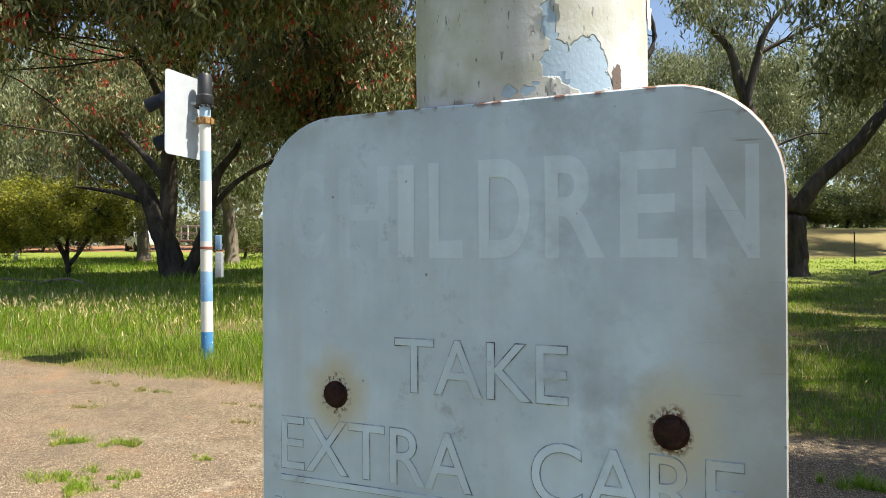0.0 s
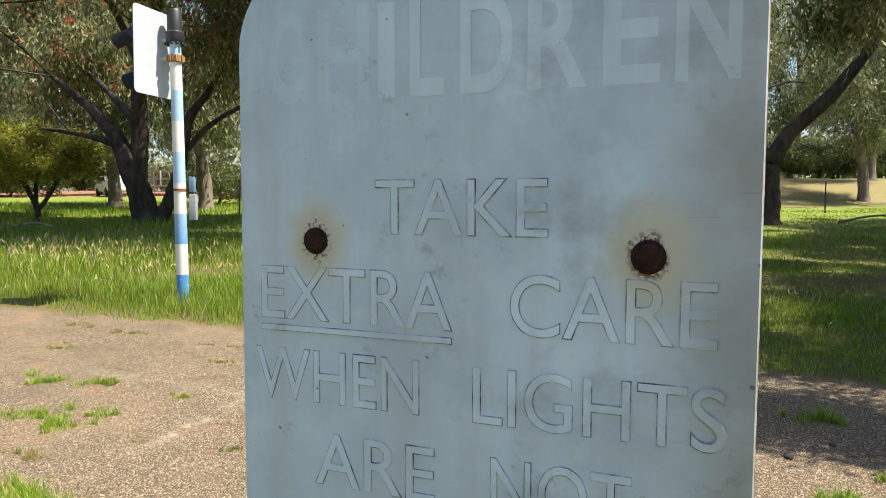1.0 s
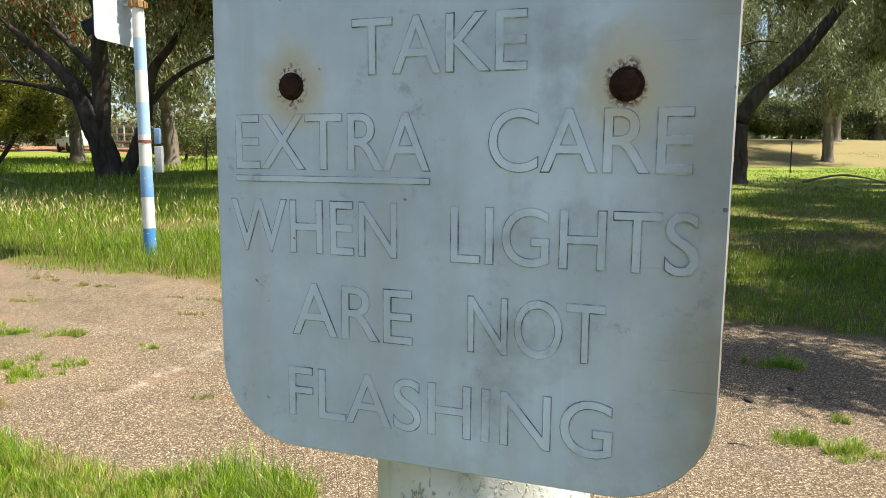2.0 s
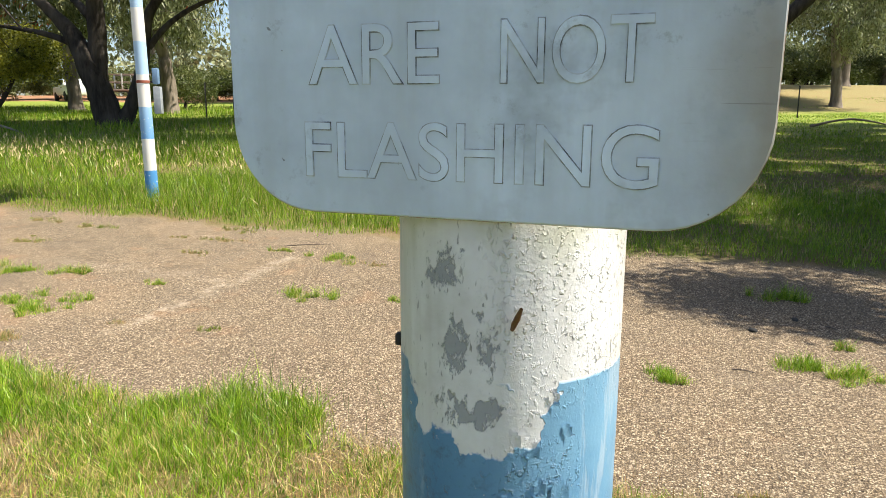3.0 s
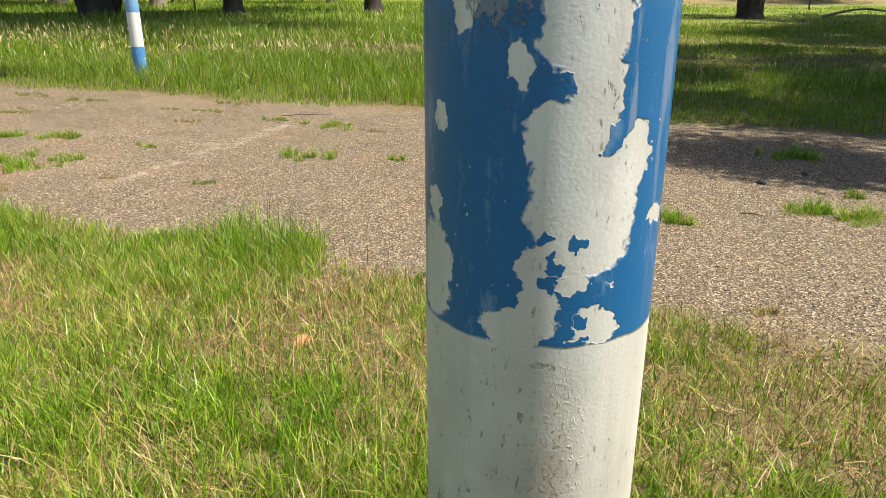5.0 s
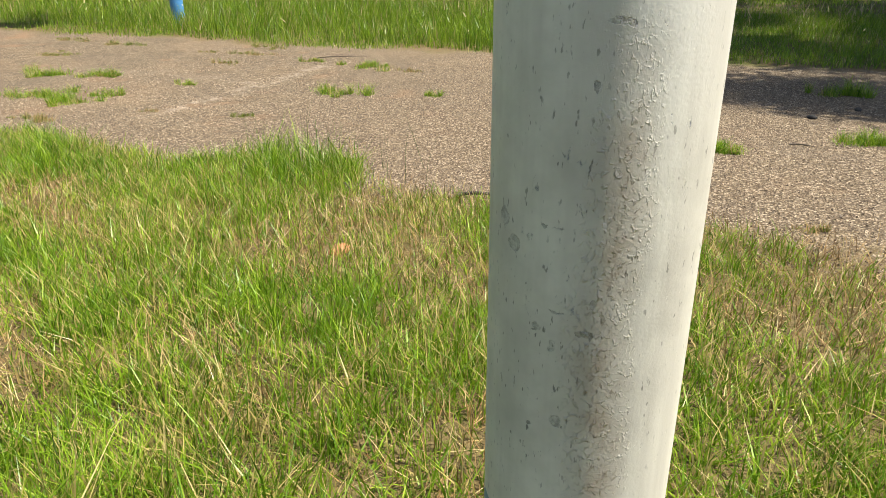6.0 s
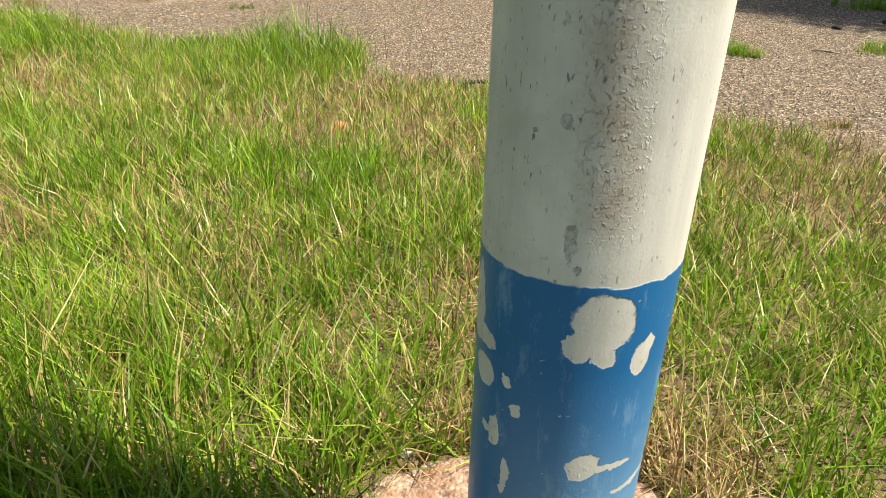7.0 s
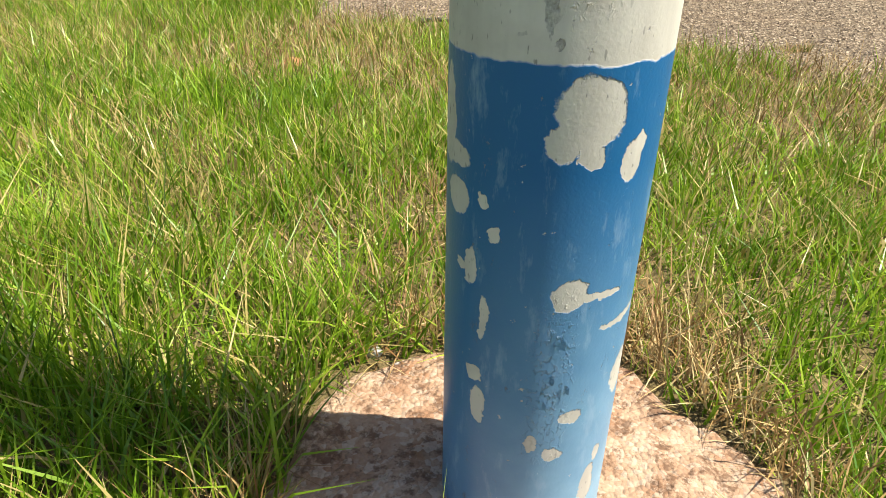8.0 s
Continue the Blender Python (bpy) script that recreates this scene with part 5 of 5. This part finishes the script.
def weeds():
    """Tufts growing through the gravel."""
    rng = np.random.default_rng(43)
    green = [(-4.47, 3.81, 0.14, 0.07), (-3.67, 3.79, 0.08, 0.05), (-2.40, 3.92, 0.18, 0.08), (-1.80, 4.01, 0.07, 0.05), (-3.38, 5.06, 0.11, 0.06), (-2.77, 4.97, 0.22, 0.06), (-4.93, 3.65, 0.25, 0.08), (-3.99, 2.93, 0.17, 0.07),
             (-3.99, 3.19, 0.23, 0.06), (-4.39, 3.03, 0.19, 0.07), (0.06, 3.20, 0.15, 0.09), (0.67, 3.60, 0.18, 0.09), (0.95, 3.53, 0.15, 0.08), (0.79, 4.99, 0.16, 0.15), (1.00, 4.00, 0.05, 0.07), (-1.60, 2.31, 0.06, 0.05)]
    dull = [(-2.33, 4.88, 0.10, 0.04), (-4.03, 4.72, 0.10, 0.05), (-4.16, 5.27, 0.19, 0.05), (-4.34, 5.74, 0.17, 0.06), (-5.87, 5.31, 0.23, 0.06), (-6.70, 5.42, 0.20, 0.04),
            (-3.25, 2.97, 0.05, 0.03), (-3.74, 2.50, 0.16, 0.05), (-2.66, 3.06, 0.09, 0.03), (-5.96, 4.61, 0.26, 0.04), (-4.65, 5.23, 0.10, 0.03), (0.39, 2.12, 0.05, 0.04)]
    for i, (cx, cy, r, h) in enumerate(green + dull):
        dry = i >= len(green)
        subs = 9
        px, py = rng.normal(0, r * 0.6, subs), rng.normal(0, r * 0.28, subs)
        pw, ps = rng.uniform(0.35, 1.1, subs), rng.uniform(0.05, 0.22, subs)
        n = int((650 if dry else 1000) * r / 0.2)
        q = rng.integers(0, subs, n)
        x, y = cx + px[q] + rng.normal(0, 1, n) * r * ps[q], cy + py[q] + rng.normal(0, 1, n) * r * ps[q] * 0.8
        ob = stuff("grass_tuft", [blades(on_ground(x, y, -0.002), rng.uniform(0.25, 1.1, n) * h * 1.15 * pw[q], rng.uniform(0.002, 0.0045, n), rng, 0.75, 0.9)], M_DULL if dry else M_GRASS, "small %s tuft growing through the gravel" % ("yellowing grass" if dry else "green grass"), "grass tuft")
        ob["group"] = "tufts in the gravel"


def meadow():
    rng = np.random.default_rng(44)
    sets, seeds = [], []
    for n, u0, u1, h, w in ((110000, 5.0, 10.5, 0.27, 0.007), (80000, 10.5, 19.0, 0.30, 0.012), (60000, 19.0, 42.0, 0.24, 0.026)):
        u = u0 + (u1 - u0) * rng.random(n) ** 0.8
        v = rng.uniform(-0.80, 0.74, n) * (u + 1.2)
        x, y = u * FWD.x + v * SIDE.x, u * FWD.y + v * SIDE.y
        f = field(np.random.default_rng(9), 1.1, x, y)
        edge = 6.08 + 0.03 * x + 0.12 * np.sin(2.1 * x) + 0.06 * np.sin(6.3 * x) + rng.normal(0, 0.05, n)
        keep = (y > edge) & (rng.random(n) < 0.5 + 0.6 * f)
        x, y, f, uu = x[keep], y[keep], f[keep], u[keep]
        m = len(x)
        ramp = np.clip((y - 5.9) / 0.5, 0.3, 1)
        left = np.clip((1.5 - x) / 4.0, 0.35, 1)
        H = h * rng.uniform(0.45, 1.2, m) * (0.6 + 0.7 * f) * ramp * left
        sets.append(blades(on_ground(x, y, -0.01), H, w * rng.uniform(0.6, 1.3, m), rng, 0.35, 0.6))
        if u0 < 19:
            pale = np.exp(-((y - 0.05 * x - 10.2) / 1.3) ** 2) * np.clip((0.5 - x) / 2.0, 0.12, 1)
            pick = rng.random(m) < 0.20 * pale + 0.001
            x, y, H = x[pick], y[pick], H[pick]
            q = len(x)
            P = on_ground(x, y) + np.stack([rng.normal(0, 0.03, q), rng.normal(0, 0.03, q), H * 0.72 + 0.05], 1)
            seeds.append(blades(P, rng.uniform(0.06, 0.15, q), w * 1.5 * rng.uniform(0.7, 1.3, q), rng, 0.6, 0.6))
    stuff("meadow_grass", sets, M_TALL, "tall green meadow grass beyond the drive", "grass")
    stuff("seed_heads", seeds, M_SEED, "straw-coloured seed heads over the tall grass", "seed heads")


verge()
weeds()
meadow()

# ---- small things ----
def pebble(name, at, size, material, label, category, seed, group=""):
    rng = random.Random(seed)
    bm = bmesh.new()
    bmesh.ops.create_icosphere(bm, subdivisions=2, radius=1.0)
    for v in bm.verts:
        d = 1 + 0.28 * noise.noise(v.co * 1.3 + Vector((seed * 3.1, 0, 0)))
        v.co = Vector((v.co.x * size[0], v.co.y * size[1], v.co.z * size[2])) * d
    ob = part(name, bm, material, smooth=40)
    ob.location = (at[0], at[1], float(ground_z(at[0], at[1])) + size[2] * 0.55)
    ob.rotation_euler = (rng.uniform(-0.2, 0.2), rng.uniform(-0.2, 0.2), rng.uniform(0, 6))
    return tagged(ob, label, category, group)


pebble("flat_stone", (-1.0, 1.385), (0.040, 0.028, 0.012), M_ORANGE, "flat orange stone lying in short grass", "stone", 1)
pebble("pale_stone", (-0.221, 0.243), (0.011, 0.009, 0.007), M_EDGE, "small pale pebble in dry grass beside the footing", "stone", 2)
pebble("dark_stone", (0.531, 4.196), (0.032, 0.022, 0.014), M_PICKET, "small dark clod on the gravel", "stone", 3, "dark clods")
pebble("dark_stone", (0.805, 4.511), (0.024, 0.02, 0.012), M_PICKET, "small dark clod on the gravel", "stone", 4, "dark clods")
pebble("dark_stone", (1.42, 3.05), (0.028, 0.02, 0.012), M_PICKET, "small dark clod on the gravel", "stone", 5, "dark clods")


def stick(name, pts, r, material, label, category, group=""):
    base = Vector((pts[0][0], pts[0][1], float(ground_z(pts[0][0], pts[0][1]))))
    path = smooth_path([Vector((x, y, float(ground_z(x, y)) + h)) - base for x, y, h in pts], 4)
    V, T = tube(path, np.linspace(r, r * 0.45, len(path)), 7, 0.15, random.Random(5))
    ob = put(name, tri_mesh(name, V, T, True), material)
    ob.location = base
    return tagged(ob, label, category, group)


stick("dead_twig", [(-0.86, 2.03, 0.012), (-0.80, 2.06, 0.02), (-0.70, 2.08, 0.014), (-0.60, 2.05, 0.01)], 0.009, M_TWIG, "short grey-brown dead stick at the gravel's edge", "stick")
stick("dead_root", [(-1.48, 2.13, 0.02), (-1.40, 2.07, 0.022), (-1.32, 1.99, 0.02), (-1.27, 1.95, 0.008)], 0.012, M_BARK, "dark bent root beside a grass clump", "root")
for a, b in (((0.381, 3.461), (0.495, 3.440)), ((0.966, 4.417), (1.039, 4.345)), ((-3.45, 5.25), (-3.05, 5.45))):
    stick("dead_twig", [(*a, 0.006), ((a[0] + b[0]) / 2, (a[1] + b[1]) / 2 + 0.008, 0.009), (*b, 0.005)], 0.004, M_TWIG, "thin dead twig lying on the gravel", "stick", "twigs on the gravel")
for pts in ([(22.6, -17.3, 0.05), (22.3, -15.6, 0.22), (22.0, -13.6, 0.15), (21.8, -12.2, 0.05)], [(21.6, -12.9, 0.05), (21.0, -11.6, 0.25), (20.6, -10.6, 0.05)], [(24.2, 15.0, 0.05), (24.0, 16.4, 0.3), (23.8, 18.0, 0.05)]):
    stick("fallen_branch", [(*uv(u, v), h) for u, v, h in pts], 0.05, M_PALE, "pale fallen branch lying in shaded grass", "branch", "fallen branches")


def star_picket():
    p = thing("star_picket", spot(29.9, -12.3), "dark steel star picket in the grass", "fence post", "fence posts")
    bm = bmesh.new()
    for a in (0, 120, 240):
        box(bm, (0.018, 0, 0.68), (0.036, 0.006, 1.5), 0.0, Matrix.Rotation(radians(a), 4, "Z"))
    part("stake", bm, M_PICKET, p)
    bm = bmesh.new()
    lathe(bm, [(0.03, 1.40), (0.032, 1.44), (0.02, 1.46)], 10)
    part("cap", bm, M_PICKET, p)
    return p


post = star_picket()
for u, v in ((30.4, -16.6), (30.2, -7.9), (30.6, 9.9), (31.2, 18.6), (31.6, 27.5)):
    copy_thing(post, Matrix.Translation(spot(u, v)) @ Matrix.Rotation(v, 4, "Z"))


def build_ute(at, turn):
    """White utility parked far off under the trees."""
    c = thing("utility_car", at, "white utility parked on bare earth under trees", "car")
    c.rotation_euler = (0, 0, turn)
    bm = bmesh.new()
    box(bm, (0, 0, 0.72), (4.6, 1.75, 0.62), 0.12)
    body = part("body", bm, M_WHITE, c)
    bm = bmesh.new()
    box(bm, (0.35, 0, 1.32), (1.75, 1.5, 0.62), 0.2)
    cab = part("cab", bm, M_WHITE, c)
    for y in (-0.76, 0.76):
        bm = bmesh.new()
        box(bm, (0.35, y, 1.36), (1.35, 0.03, 0.36), 0.01)
        part("side_window", bm, M_GLASS, cab, "dark side window")
    bm = bmesh.new()
    box(bm, (1.2, 0, 1.34), (0.08, 1.25, 0.4), 0.02)
    part("windscreen", bm, M_GLASS, cab, "dark windscreen")
    bm = bmesh.new()
    box(bm, (-1.45, 0, 1.06), (1.65, 1.78, 0.10), 0.02)
    part("tray", bm, M_WHITE, c, "white tray")
    for x in (-1.4, 1.45):
        for y in (-0.8, 0.8):
            bm = bmesh.new()
            lathe(bm, [(0.2, -0.1), (0.33, -0.1), (0.35, -0.06), (0.35, 0.06), (0.33, 0.1), (0.2, 0.1)], 20, pose(x, y, 0.35, 90, 0, 0))
            wheel = part("wheel", bm, M_TYRE, c, "black tyre")
            bm = bmesh.new()
            lathe(bm, [(0.05, -0.06), (0.2, -0.08), (0.2, 0.08), (0.05, 0.06)], 16, pose(x, y, 0.35, 90, 0, 0))
            part("rim", bm, M_GREYBOX, wheel, "grey rim")
    return c


build_ute(spot(55.0, -24.0), radians(150))


def build_trailer(at, turn):
    c = thing("flat_trailer", at, "pale frame trailer standing beside the trees", "trailer")
    c.rotation_euler = (0, 0, turn)
    bm = bmesh.new()
    box(bm, (0, 0, 0.75), (4.2, 1.9, 0.14), 0.03)
    part("deck", bm, M_CHASSIS, c)
    for x in (-2.0, -0.7, 0.6, 2.0):
        for y in (-0.9, 0.9):
            bm = bmesh.new()
            box(bm, (x, y, 1.4), (0.10, 0.10, 1.2), 0.01)
            part("stanchion", bm, M_WHITE, c)
    for y in (-0.9, 0.9):
        for z in (1.35, 1.95):
            bm = bmesh.new()
            box(bm, (0, y, z), (4.1, 0.08, 0.10), 0.01)
            part("rail", bm, M_CHASSIS, c)
    for y in (-0.85, 0.85):
        bm = bmesh.new()
        lathe(bm, [(0.2, -0.1), (0.33, -0.1), (0.35, 0), (0.33, 0.1), (0.2, 0.1)], 18, pose(0, y, 0.35, 90, 0, 0))
        part("wheel", bm, M_TYRE, c, "black tyre")
    return c


build_trailer(spot(58.0, -20.4), radians(22))


def marker_post(at):
    p = thing("marker_post", at, "short white marker post with a green top, in grass", "post")
    bm = bmesh.new()
    lathe(bm, [(0.09, -0.1), (0.09, 0.6), (0.11, 0.62), (0.11, 0.86), (0.07, 0.92)], 14)
    part("stake", bm, M_EDGE, p)
    return p


marker_post(spot(38.5, -23.9))


def gravel_stones():
    """Loose chips lying proud of the gravel."""
    rng = np.random.default_rng(61)
    n = 52000
    x, y = rng.uniform(-4.5, 2.2, n), 1.75 + 3.6 * rng.random(n) ** 1.6
    keep = (y > np.interp(x, EDGE_X, EDGE_Y) - 0.12) & (rng.random(n) < np.where(x > -2.6, 1.0, 0.9))
    x, y = x[keep], y[keep]
    n = len(x)
    r = rng.uniform(0.0030, 0.0070, n)
    base = np.array([[1, 0, -0.3], [-0.5, 0.87, -0.3], [-0.5, -0.87, -0.3], [0.3, 0.2, 0.55]])
    a = rng.uniform(0, math.tau, n)
    V = np.repeat(base[None], n, 0) * r[:, None, None] * rng.uniform(0.7, 1.3, (n, 4, 1))
    ca, sa = np.cos(a)[:, None], np.sin(a)[:, None]
    V = np.stack([V[:, :, 0] * ca - V[:, :, 1] * sa, V[:, :, 0] * sa + V[:, :, 1] * ca, V[:, :, 2]], 2)
    V += on_ground(x, y, 0.002)[:, None, :]
    i = np.arange(n)[:, None] * 4
    T = np.concatenate([i + [0, 1, 3], i + [1, 2, 3], i + [2, 0, 3]])
    k = Nodes("loose_chips")
    rnd = k.add("ShaderNodeNewGeometry").outputs["Random Per Island"]
    mat = k.done(k.mix(k.ramp(rnd, 0.7, 1.0), k.mix(k.ramp(rnd, 0.0, 0.7), (0.085, 0.062, 0.042), (0.25, 0.185, 0.118)), (0.52, 0.42, 0.30)), 0.85)
    tagged(put("gravel_chips", tri_mesh("gravel_chips", V.reshape(-1, 3), T), mat), "loose brown and pale gravel chips on the drive", "gravel", kind="stuff")


gravel_stones()
